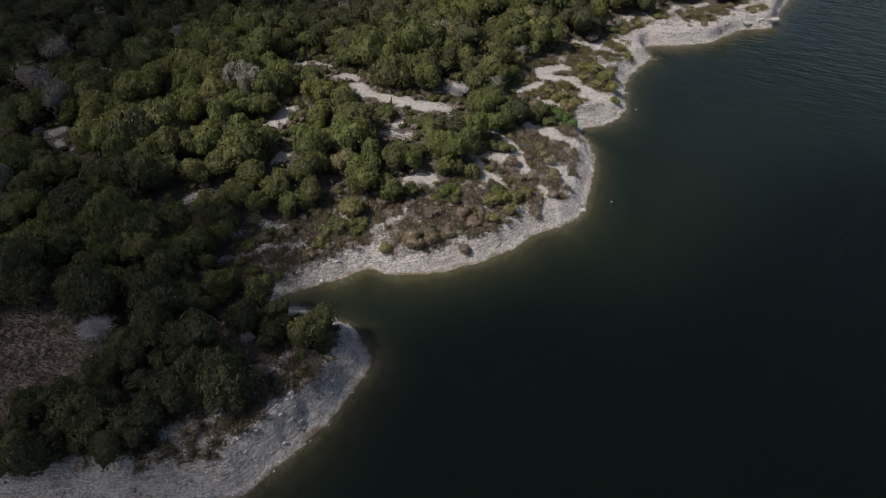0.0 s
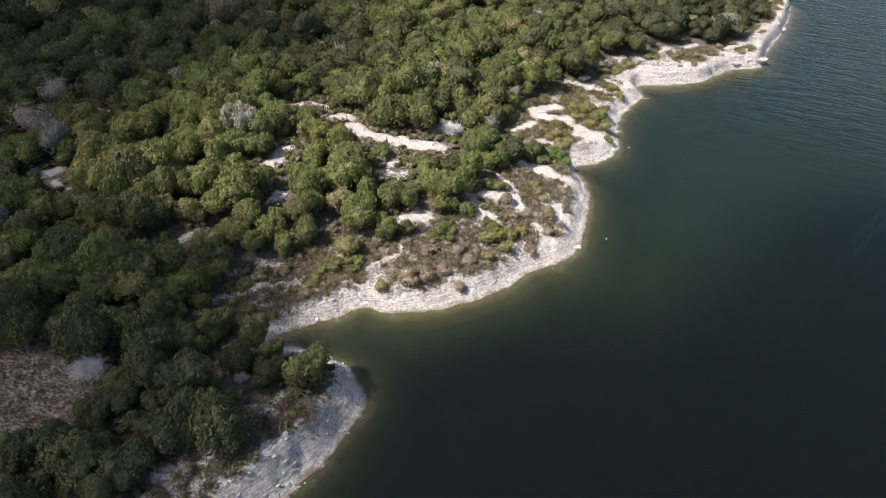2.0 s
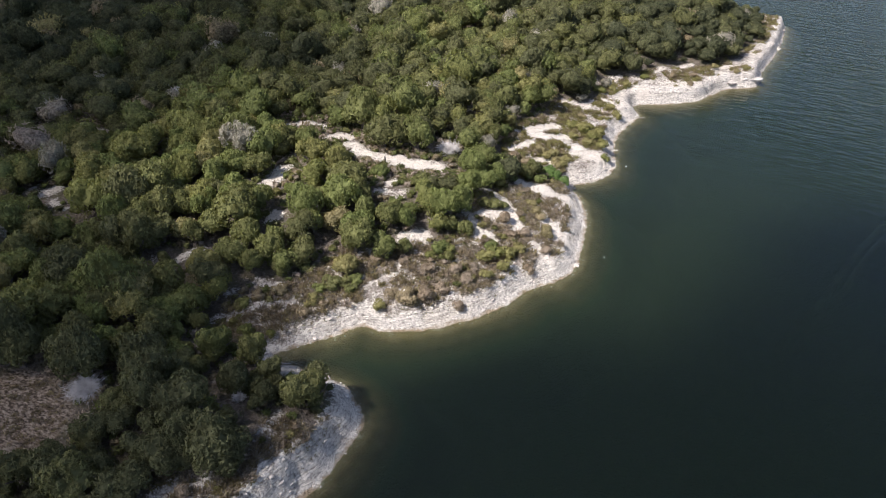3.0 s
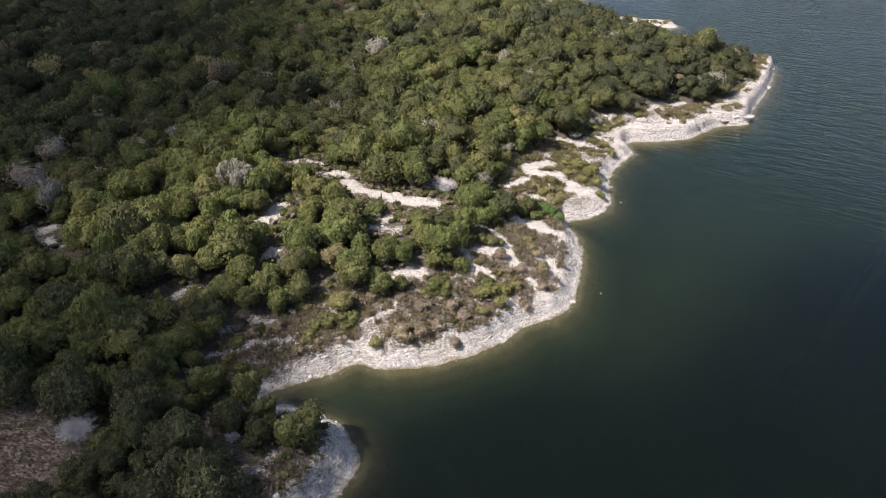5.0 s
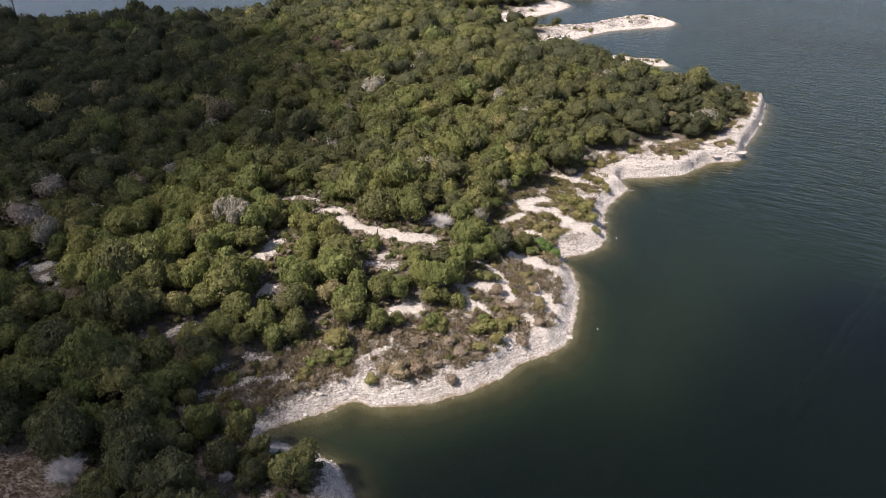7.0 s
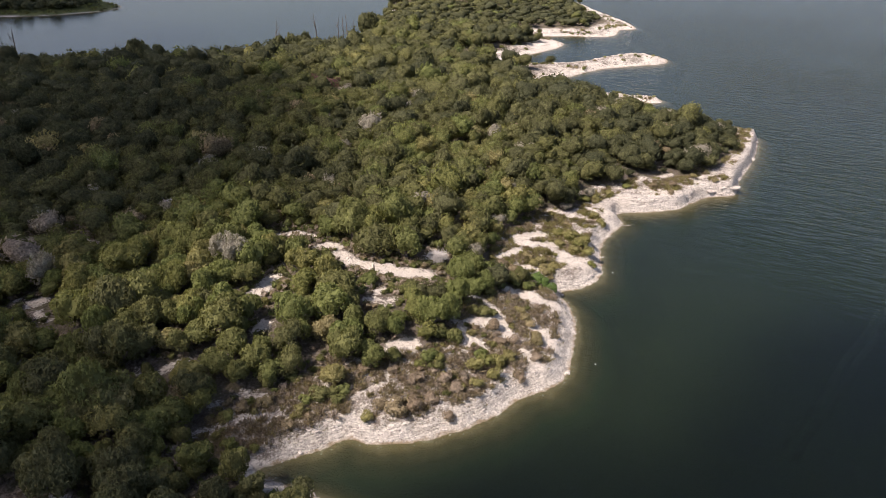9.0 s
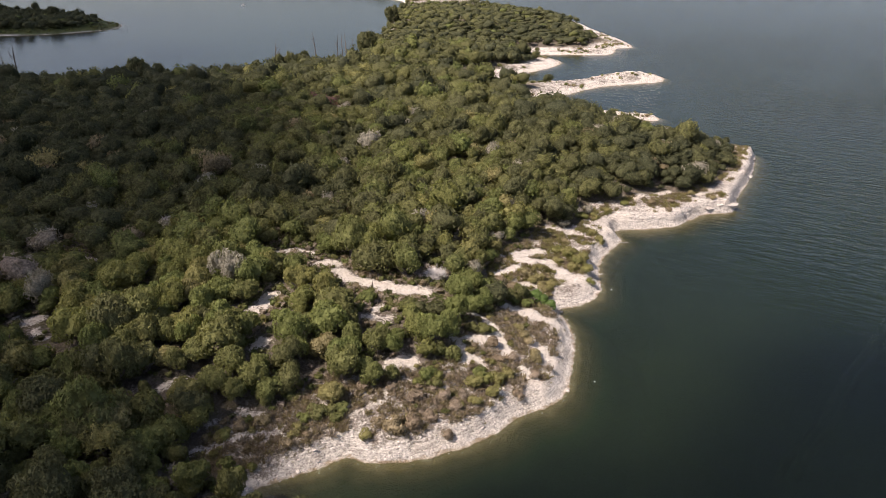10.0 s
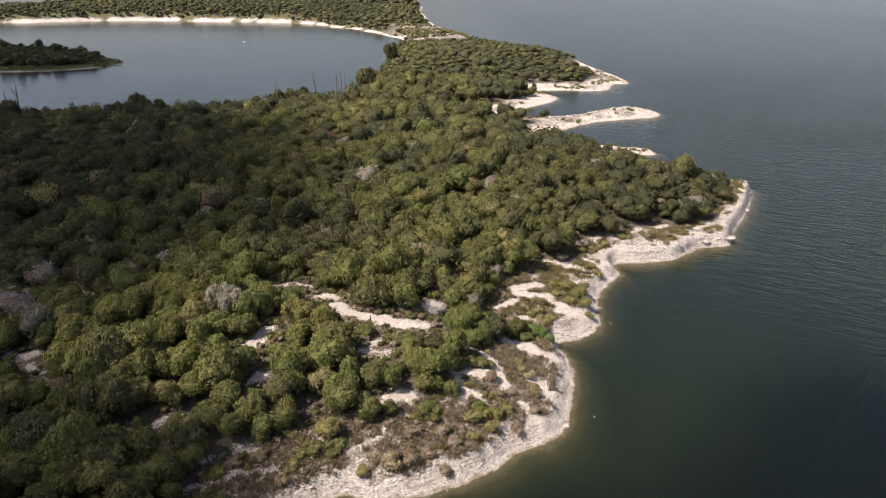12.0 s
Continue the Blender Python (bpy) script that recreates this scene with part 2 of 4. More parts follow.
PATCHES = [(-11.4, 118.2, -7.3, 117.0, 1.4), (-9.7, 120.8, -8.2, 122.1, 1.1), (-30.5, 133.2, -29.1, 131.6, 0.9), (-43.8, 124.9, -40.7, 122.0, 1.1), (-54.2, 128.3, -53.3, 127.5, 0.8), (-43.9, 97.1, -40.2, 99.7, 0.7), (-48.8, 97.9, -47.6, 97.6, 0.7),
           (-121, 308, -112, 306, 4.0), (10, 208, 13, 207, 1.5), (48, 222, 50, 214, 1.3), (-78, 146, -74, 144, 0.8), (76, 862, 86, 842, 5), (42.8, 181.9, 44, 183, 1.2)]
LEDGES = [(-15.7, 99.3, -10.9, 101.7, 1.0), (-10.9, 101.9, -5.5, 103.9, 1.1), (-11.4, 93.8, -6.7, 96.3, 0.7), (-7.4, 92.7, -7.0, 88.8, 0.5), (-35.6, 86.2, -32.4, 87.1, 0.9), (-32.4, 87.1, -29.0, 88.3, 0.8), (-29.0, 88.5, -23.7, 89.1, 0.9),
          (-23.7, 89.1, -19.4, 87.3, 0.8), (-30.0, 93.5, -25.6, 92.2, 0.8), (-34.4, 90.4, -33.1, 91.0, 0.7), (-0.1, 90.3, 3.7, 91.6, 0.9), (-22.5, 60.5, -20.5, 63.5, 1.4), (-33, 51.5, -28, 53, 1.5)]
POINT_LEDGES = [(16.2, 140.8, 22.0, 145.3, 1.2), (22.5, 149.5, 28.2, 154.4, 1.7), (22.9, 147.6, 30.6, 149.2, 2.0), (30.2, 146.6, 33.1, 142.8, 2.3), (32.1, 142.4, 36.2, 139.7, 2.4), (36.5, 141.1, 39.7, 140.8, 2.7), (22.4, 138.1, 26.3, 137.5, 1.1),
                (7.9, 120.8, 11.7, 120.8, 1.0), (11.7, 120.8, 14.2, 115.6, 1.3), (14.2, 115.6, 15.4, 109.7, 1.2), (4.9, 114.0, 6.3, 112.6, 0.8), (6.3, 112.6, 7.6, 107.4, 1.2), (8.2, 113.1, 13.3, 113.5, 1.4), (17.4, 127.1, 20.8, 125.6, 1.5),
                (20.8, 125.6, 26.6, 121.7, 2.1), (20.1, 116.3, 22.3, 112.1, 1.4), (21.7, 112.1, 24.1, 106.8, 1.7), (9.0, 108.5, 11.4, 105.1, 0.6), (17.6, 105.3, 21.0, 100.2, 1.0)]
FAR_LEDGES = [(33, 168, 42, 166, 1.4), (44, 172, 50, 164, 1.5), (48.1, 172.3, 50.3, 168.5, 1.3), (37.9, 167.2, 40.8, 170.3, 1.3), (48.7, 184.8, 51.5, 186.5, 1.2), (53.8, 179.5, 56.4, 179.4, 1.3), (62.3, 189.8, 65.5, 192.0, 1.2), (70.2, 193.5, 74.4, 195.7, 1.3),
              (63.8, 183.2, 73.4, 182.9, 1.6), (80.5, 193.3, 88.5, 196.2, 1.3), (93.7, 204.5, 100.5, 212.2, 1.5)]
BARE = TRAIL + PATCHES + LEDGES + POINT_LEDGES + FAR_LEDGES
SCRUB = [[(-36, 80), (-34, 90), (-27, 91.5), (-22, 95.5), (-19, 101.5), (-11, 103), (-5, 105.5), (2.3, 105), (5.7, 112), (7.8, 120), (13, 122.5), (19, 128.5),
          (26, 130), (36, 128), (34, 95), (0, 78), (-22, 79)],
         [(14.5, 140.3), (18, 151), (26, 158), (31, 168), (41, 170), (49, 184), (61, 191), (78, 195.5), (92, 203), (104, 223), (112, 246), (130, 246), (112, 200), (60, 160), (44, 136), (28, 131)],
         [(-40, 41), (-37, 46.5), (-33, 49.5), (-33.5, 54), (-26, 52.5), (-22.6, 58), (-22.8, 62), (-20, 63.5), (-16.6, 61), (-13.6, 66), (-8, 66), (-22, 42)]]
CLEARING = (-57.0, 62.0, 9.5)


def lattice(ix, iy, seed):
    v = np.sin(ix * 127.1 + iy * 311.7 + seed * 74.7) * 43758.5453
    return v - np.floor(v)


def value_noise(x, y, scale, seed=0, octaves=3):
    """Smooth noise in -1..1 with features of that size in metres."""
    out, amp, tot = 0.0, 1.0, 0.0
    for o in range(octaves):
        u, v = x / scale * 2 ** o, y / scale * 2 ** o
        iu, iv = np.floor(u), np.floor(v)
        fu, fv = u - iu, v - iv
        fu, fv = fu * fu * (3 - 2 * fu), fv * fv * (3 - 2 * fv)
        s = seed + o * 13
        a, b = lattice(iu, iv, s), lattice(iu + 1, iv, s)
        c, d = lattice(iu, iv + 1, s), lattice(iu + 1, iv + 1, s)
        out = out + amp * ((a * (1 - fu) + b * fu) * (1 - fv) + (c * (1 - fu) + d * fu) * fv)
        tot += amp
        amp *= 0.5
    return out / tot * 2 - 1


def smooth(a, b, v):
    t = np.clip((v - a) / (b - a), 0, 1)
    return t * t * (3 - 2 * t)


def rounded(points, steps):
    """A closed Catmull-Rom line through the plan's points, roughened as a natural shore."""
    p = np.array(points, float)
    out = []
    for i in range(len(p)):
        a, b, c, d = p[i - 1], p[i], p[(i + 1) % len(p)], p[(i + 2) % len(p)]
        for s in range(steps):
            t = s / steps
            out.append(0.5 * (2 * b + (c - a) * t + (2 * a - 5 * b + 4 * c - d) * t * t + (3 * b - a - 3 * c + d) * t ** 3))
    return np.array(out)


LAND = rounded(NEAR_SHORE + SPIT_SHORE + FAR_SHORE, 5)
ISLE = rounded(ISLAND, 4)


def inside(poly, x, y):
    q = np.asarray(poly, float)
    r = np.roll(q, -1, 0)
    hit = np.zeros(len(x), bool)
    for (x1, y1), (x2, y2) in zip(q, r):
        if y1 != y2:
            hit ^= ((y1 > y) != (y2 > y)) & (x < (x2 - x1) * (y - y1) / (y2 - y1) + x1)
    return hit


def off_line(poly, x, y):
    """Distance to the nearest edge of a polygon."""
    q = np.asarray(poly, float)
    best = np.full(len(x), 1e12)
    for (x1, y1), (x2, y2) in zip(q, np.roll(q, -1, 0)):
        dx, dy = x2 - x1, y2 - y1
        t = np.clip(((x - x1) * dx + (y - y1) * dy) / (dx * dx + dy * dy + 1e-9), 0, 1)
        best = np.minimum(best, (x - x1 - t * dx) ** 2 + (y - y1 - t * dy) ** 2)
    return np.sqrt(best)


def shore_distance(x, y):
    """Metres inland of the shore; negative out on the water."""
    out = np.full(len(x), -1e9)
    for poly in (LAND, ISLE):
        d = off_line(poly, x, y)
        out = np.maximum(out, np.where(inside(poly, x, y), d, -d))
    return out + 0.55 * value_noise(x, y, 5.0, 3) + 0.25 * value_noise(x, y, 1.6, 9, 2) + 7 * smooth(900, 1000, y) * value_noise(x, y, 42, 19, 2)


def bare_amount(x, y):
    out = np.zeros(len(x))
    ragged = 0.6 * value_noise(x, y, 3.0, 61, 3)
    for group, most in ((TRAIL, 1.0), (PATCHES, 0.72), (LEDGES, 0.66), (POINT_LEDGES, 1.0), (FAR_LEDGES, 0.75)):
        for x1, y1, x2, y2, r in group:
            dx, dy = x2 - x1, y2 - y1
            t = np.clip(((x - x1) * dx + (y - y1) * dy) / (dx * dx + dy * dy), 0, 1)
            d = np.hypot(x - x1 - t * dx, y - y1 - t * dy) + ragged * r
            out = np.maximum(out, most * (1 - smooth(r * 0.25, r * 1.4 + 0.5, d)))
    return out


def scrub_amount(x, y):
    out = np.zeros(len(x))
    for poly in SCRUB:
        d = off_line(poly, x, y)
        out = np.maximum(out, smooth(-1.5, 1.5, np.where(inside(poly, x, y), d, -d)))
    return out


def lines(start, stop, step_at):
    """Grid lines from start to stop; step_at gives their distance."""
    out = [start]
    while out[-1] < stop:
        out.append(out[-1] + step_at(out[-1]))
    return np.array(out)


GX = lines(-1300.0, 900.0, lambda v: 0.6 if -50 < v < 60 else 0.9 if 60 <= v < 150 else min(0.6 + 0.028 * (-50 - v), 5.5 if v > -760 else 40) if v < 0 else 0.9 + 0.06 * (v - 150))
GY = lines(-400.0, 3000.0, lambda v: max(0.62, min(v * v / 80000, 5.0 if 960 < v < 1270 else 400)) + max(0.0, 40 - v) * 0.12)
mx, my = [a.ravel() for a in np.meshgrid(GX, GY)]
SHORE = shore_distance(mx, my)
ISLE_D = np.where(inside(ISLE, mx, my), 1.0, 0.0)


def relief_height(d, x, y):
    far = smooth(880, 960, y)
    spits = smooth(270, 300, y) * (1 - smooth(540, 600, y)) * smooth(-20, 40, x)
    cliff = 2.6 * (1 - 0.62 * spits) + 6.0 * far * (1 - smooth(-230, -110, x)) + 1.9 * np.exp(-((x + 22) / 20) ** 2 - ((y - 56) / 14) ** 2)
    up = np.maximum(d, 0)
    point = smooth(165, 180, y) * (1 - smooth(255, 270, y))
    cliff = cliff + (0.7 + 0.2 * smooth(70, 90, x)) * point * (1 - far)
    h = cliff * smooth(0.0, 1.0, up / (4.2 - 1.9 * np.clip(point, 0, 1) + 12 * far)) + (1 - 0.4 * spits) * 4.6 * smooth(3, 34, up) + 3.0 * smooth(30, 140, up)
    # ledges of the limestone
    ledge = 0.6
    step = np.floor(h / ledge) * ledge + ledge * smooth(0.55, 1.0, h / ledge - np.floor(h / ledge))
    k = 0.8 * (1 - smooth(8, 26, up)) * (1 - far)
    h = h * (1 - k) + step * k
    h = h + smooth(1, 8, up) * (0.5 * value_noise(x, y, 14, 21, 4) + 0.28 * value_noise(x, y, 2.4, 5, 3)) + smooth(40, 150, up) * 1.5 * value_noise(x, y, 70, 2, 2)
    h = h + smooth(0.3, 2.0, up) * (0.2 + 0.25 * (1 - smooth(6, 12, up))) * value_noise(x, y, 2.1, 31, 2)
    rocky = smooth(0.2, 1.2, up) * (1 - smooth(6, 14, up)) * (1 - smooth(170, 260, y))
    h = h + rocky * (0.55 * (0.5 - np.abs(value_noise(x, y, 1.5, 71, 3))) + 0.22 * value_noise(x, y, 0.9, 77, 2))
    h = h + spits * smooth(0.5, 3.0, up) * (0.9 * (0.5 - np.abs(value_noise(x, y, 9, 73, 3))) + 0.5 * value_noise(x, y, 4, 75, 2))
    h = h * (1 - 0.55 * smooth(660, 800, y) * (1 - smooth(1000, 1150, y)) * smooth(-70, -30, x))
    down = np.minimum(d, 0)
    return np.where(d > 0, h + 0.03, -0.03 + down * 0.28 * smooth(0, 1.5, -down) + np.minimum(down + 5, 0) * 0.45)


RAVINE = [(-24, 79.6), (-35, 84.5), (-50, 93), (-72, 101)]
GAPS = [(-24, 79.6, -34, 84, 0.9), (-47, 94, -50, 96, 1.0), (2.6, 129, 2.9, 134.5, 0.8), (-46.3, 60.5, -46.5, 66, 1.5), (-21, 121, -19, 106, 0.7), (-38, 112, -36, 100, 0.9), (-66, 128, -60, 125, 0.9)]


def capsules(rows, x, y):
    """Distance outside of the nearest capsule."""
    best = np.full(len(x), 1e9)
    for x1, y1, x2, y2, r in rows:
        dx, dy = x2 - x1, y2 - y1
        t = np.clip(((x - x1) * dx + (y - y1) * dy) / (dx * dx + dy * dy), 0, 1)
        best = np.minimum(best, np.hypot(x - x1 - t * dx, y - y1 - t * dy) - r)
    return best


HEIGHT = np.maximum(relief_height(SHORE, mx, my), -9.0)
gully = capsules([(*a, *b, 0) for a, b in zip(RAVINE[:-1], RAVINE[1:])], mx, my)
HEIGHT = np.where(HEIGHT > 0.4, 0.4 + (HEIGHT - 0.4) * (1 - 0.55 * np.exp(-(gully / 4.5) ** 2)), HEIGHT)
ISLE_LOW = np.where((ISLE_D > 0) & (HEIGHT > 0), 0.35, 1.0)
HEIGHT = HEIGHT * ISLE_LOW


def grid_value(values, x, y):
    """A value of the ground's grid at any place of the plan."""
    v = values.reshape(len(GY), len(GX))
    i, j = np.clip(np.searchsorted(GX, x) - 1, 0, len(GX) - 2), np.clip(np.searchsorted(GY, y) - 1, 0, len(GY) - 2)
    u, w = (x - GX[i]) / (GX[i + 1] - GX[i]), (y - GY[j]) / (GY[j + 1] - GY[j])
    return (v[j, i] * (1 - u) + v[j, i + 1] * u) * (1 - w) + (v[j + 1, i] * (1 - u) + v[j + 1, i + 1] * u) * w


def mesh_of(name, verts, tris, mat, floats=None, smooth_shade=False, quads=False):
    """A mesh object's data from arrays, with per-vertex values."""
    k = 4 if quads else 3
    me = bpy.data.meshes.new(name)
    me.vertices.add(len(verts))
    me.vertices.foreach_set("co", np.asarray(verts, np.float32).ravel())
    me.loops.add(len(tris) * k)
    me.loops.foreach_set("vertex_index", np.asarray(tris, np.int32).ravel())
    me.polygons.add(len(tris))
    me.polygons.foreach_set("loop_start", np.arange(0, len(tris) * k, k, dtype=np.int32))
    me.polygons.foreach_set("use_smooth", np.full(len(tris), smooth_shade))
    for key, vals in (floats or {}).items():
        a = me.attributes.new(key, "FLOAT", "POINT")
        a.data.foreach_set("value", np.asarray(vals, np.float32))
    me.materials.append(mat)
    me.update(calc_edges=True)
    return me


bare, scrub = bare_amount(mx, my), scrub_amount(mx, my)
spit_zone = smooth(280, 300, my) * (1 - smooth(560, 640, my)) * smooth(20, 50, mx)
isthmus = smooth(800, 860, my) * (1 - smooth(1060, 1120, my)) * smooth(-60, -20, mx)
far_zone = smooth(900, 1000, my)
reach = 2.4 * value_noise(mx, my, 8, 85, 3) * (1 - smooth(200, 260, my))
reach = reach + 2.6 * np.exp(-((mx + 25) / 9) ** 2 - ((my - 83) / 7) ** 2) + 1.9 * np.exp(-((mx + 4) / 12) ** 2 - ((my - 90) / 7) ** 2)
band = 1 - smooth(3.3 + 11 * spit_zone + 4 * far_zone, 5.9 + 16 * spit_zone + 6 * far_zone, SHORE + reach)
band = band * (1 - 0.4 * spit_zone * smooth(-0.2, 0.3, value_noise(mx, my, 9, 81, 3)) * smooth(2.5, 6, SHORE)) * (1 - 0.75 * far_zone * smooth(0.05, 0.35, value_noise(mx, my, 15, 83, 3)))
ground_bare = np.clip(np.maximum.reduce([bare, band * (1.1 - 0.25 * far_zone - 0.3 * spit_zone), scrub * np.where(my > 172, 0.56, np.where(my > 131, 0.52, np.where(my < 76, 0.54, 0.47))), isthmus * 0.44]), 0, 1.1)
clearing = (1 - smooth(CLEARING[2] * 0.8, CLEARING[2] * 1.1, np.hypot(mx - CLEARING[0], (my - CLEARING[1]) * 1.1) + 1.2 * value_noise(mx, my, 4, 8)))
gw, gh = len(GX), len(GY)
corner = (np.arange(gh - 1)[:, None] * gw + np.arange(gw - 1)[None, :]).ravel()
quads = np.stack([corner, corner + 1, corner + gw + 1, corner + gw], 1)
ground = new("ground", mesh_of("ground", np.stack([mx, my, HEIGHT], 1), quads, GROUND,
                               {"bare": ground_bare, "clearing": clearing, "meadow": np.maximum(ISLE_D * 0.9, 0.55 * far_zone * (1 - np.clip(band, 0, 1)) * (1 - isthmus)), "open": scrub, "worn": np.maximum(bare * smooth(92, 97, my), 0.6 * spit_zone)}, True, True))
tagged(ground, "pale limestone shore ledges, brown leaf litter and a silty lake bed", "ground", kind="structure")

w = 4600.0
water = new("water", mesh_of("water", [(-w, -w, 0), (w, -w, 0), (w, w, 0), (-w, w, 0)], [(0, 1, 2, 3)], WATER, quads=True))
tagged(water, "dark green lake water with fine wind ripples", "water", kind="structure")


# ---- plants ----
def unit_ball(levels):
    bm = bmesh.new()
    bmesh.ops.create_icosphere(bm, subdivisions=levels, radius=1.0)
    v = np.array([p.co[:] for p in bm.verts])
    f = np.array([[p.index for p in q.verts] for q in bm.faces])
    bm.free()
    return v, f


BALLS = {k: unit_ball(k) for k in (1, 2, 3)}


def crown_shape(rng, levels, tufts, size, wide=1.0, tall=1.0, lobes=9, loose=0.42, rough=0.09):
    """A leafy crown of radius about 1: rounded boughs set close together, each covered with small sprays of leaves."""
    domes = int(rng.integers(3, 6)) if rough > 0.03 else int(rng.integers(2, 5))  # several stems, each with a head of its own
    turn = rng.uniform(0, 6.28) + np.arange(domes) * 6.28 / domes + rng.normal(scale=0.35, size=domes)
    off = rng.uniform(0.25, 0.58, domes)
    heart = np.stack([off * np.cos(turn), off * np.sin(turn), rng.uniform(-0.3, 0.32, domes)], 1)
    heart[0] *= (0.3, 0.3, 1.0)
    head = rng.uniform(0.40, 0.62, domes)
    head[0] = rng.uniform(0.55, 0.7)
    which = rng.integers(0, domes, lobes * 8)
    up = rng.normal(size=(lobes * 8, 3))
    up /= np.linalg.norm(up, axis=1)[:, None]
    at = heart[which] + up * head[which][:, None]
    buried = np.min(np.linalg.norm(at[:, None] - heart[None], axis=2) / head[None], axis=1)
    sel = (buried > 0.9) & (up[:, 2] > -0.5) & (at[:, 2] > -0.75)
    up, at = up[sel], at[sel]
    chosen = [0]
    while len(chosen) < min(lobes, len(at)):               # boughs keep their distance from one another
        far = np.min(np.linalg.norm(at[:, None] - at[chosen][None], axis=2), axis=1)
        chosen.append(int(np.argmax(far * rng.uniform(0.6, 1.0, len(far)))))
    pick = up[chosen]
    bough = 1.05 / math.sqrt(len(pick)) * rng.uniform(0.8, 1.35, len(pick)) + 0.05
    mid = at[chosen] - pick * (bough * rng.uniform(0.55, 1.0, len(pick)))[:, None]

    def reach(u):
        along = u @ mid.T
        gap = bough ** 2 - np.sum(mid ** 2, 1) + along ** 2
        return np.maximum(0.42, np.max(np.where(gap > 0, along + np.sqrt(np.maximum(gap, 0)), 0.0), axis=1))
    v, f = BALLS[levels]
    core = v * (reach(v) * rng.uniform(0.93 - rough, 0.93, len(v)))[:, None]
    count = tufts * 4 + 8
    k = rng.choice(len(pick), count, p=bough ** 2 / np.sum(bough ** 2))
    out = rng.normal(size=(count, 3)) + pick[k] * 0.8
    out /= np.linalg.norm(out, axis=1)[:, None]
    at = mid[k] + out * (bough[k] * rng.uniform(0.93, 1.1, count))[:, None]
    far = np.linalg.norm(at, axis=1)
    keep = np.nonzero(far > 0.93 * reach(at / far[:, None]))[0][:tufts]
    at, out, tufts = at[keep], out[keep], len(keep)
    face = out + rng.normal(scale=loose, size=(tufts, 3))
    face /= np.linalg.norm(face, axis=1)[:, None]
    grow = np.cross(face, np.cross(rng.normal(scale=0.6, size=(tufts, 3)) + (0, 0, 1), face))
    grow /= np.linalg.norm(grow, axis=1)[:, None] + 1e-9
    side = np.cross(grow, face)
    s = size * rng.uniform(0.6, 1.35, (tufts, 1))
    a, b, c = at + 1.2 * grow * s + 0.3 * out * s, at - 0.5 * grow * s + 0.55 * side * s, at - 0.5 * grow * s - 0.55 * side * s
    verts = np.concatenate([core, np.stack([a, b, c], 1).reshape(-1, 3)])
    tris = np.concatenate([f, len(core) + np.arange(tufts * 3).reshape(-1, 3)])
    verts = verts * (wide, wide, tall)
    return verts, tris


def limb(path, radii, sides=5):
    """A tapered round limb along a path."""
    verts, faces = [], []
    for i, (p, r) in enumerate(zip(path, radii)):
        q = Vector(path[min(i + 1, len(path) - 1)]) - Vector(path[max(i - 1, 0)])
        x = q.orthogonal().normalized()
        y = q.normalized().cross(x)
        for k in range(sides):
            a = 2 * math.pi * k / sides
            verts.append(Vector(p) + r * (math.cos(a) * x + math.sin(a) * y))
    for i in range(len(path) - 1):
        for k in range(sides):
            a, b = i * sides + k, i * sides + (k + 1) % sides
            faces += [(a, b, b + sides), (a, b + sides, a + sides)]
    return np.array([v[:] for v in verts]), np.array(faces)


def joined(pieces):
    vs, fs, n = [], [], 0
    for v, f in pieces:
        vs.append(v)
        fs.append(np.asarray(f) + n)
        n += len(v)
    return np.concatenate(vs), np.concatenate(fs)


def trunk_shape(rng, height):
    pieces = [limb([(0, 0, -0.4), (0.08, 0.03, height * 0.3), (0.0, 0.12, height * 0.75)], (0.17, 0.13, 0.05))]
    for k in range(4):
        a, z = k * 1.6 + rng.uniform(0, 0.8), height * rng.uniform(0.15, 0.4)
        out = rng.uniform(0.6, 0.95)
        pieces.append(limb([(0, 0, z), (0.5 * out * math.cos(a), 0.5 * out * math.sin(a), z + 0.25), (out * math.cos(a), out * math.sin(a), z + 0.55)], (0.08, 0.06, 0.025), 4))
    return joined(pieces)


def twig_shape(rng, branches, radius, height, thick, spread_up=0.7):
    """A leafless, many-branched crown."""
    pieces = [limb([(0, 0, -0.3), (0, 0.05, height * 0.25)], (thick * 2.2, thick * 1.8))]
    for k in range(branches):
        a = rng.uniform(0, 2 * math.pi)
        e = rng.uniform(0.25, 1.45) * spread_up + 0.2
        ln = radius * rng.uniform(0.4, 0.7)
        d = np.array((math.cos(a) * math.cos(e), math.sin(a) * math.cos(e), math.sin(e) * height / radius * 0.75))
        start = np.array((0, 0, height * 0.15)) + d * rng.uniform(0, 0.35) * ln
        midp = start + d * ln * 0.45 + rng.normal(scale=0.06 * radius, size=3)
        end = start + d * ln + rng.normal(scale=0.1 * radius, size=3)
        pieces.append(limb([start, midp, end], (thick, thick * 0.7, thick * 0.25), 3))
        for q in range(7):
            b = midp + (end - midp) * rng.uniform(-0.2, 0.9)
            tip = b + d * ln * 0.16 + rng.normal(scale=0.16 * radius, size=3)
            pieces.append(limb([b, tip], (thick * 0.6, thick * 0.2), 3))
    return joined(pieces)


rng = np.random.default_rng(7)


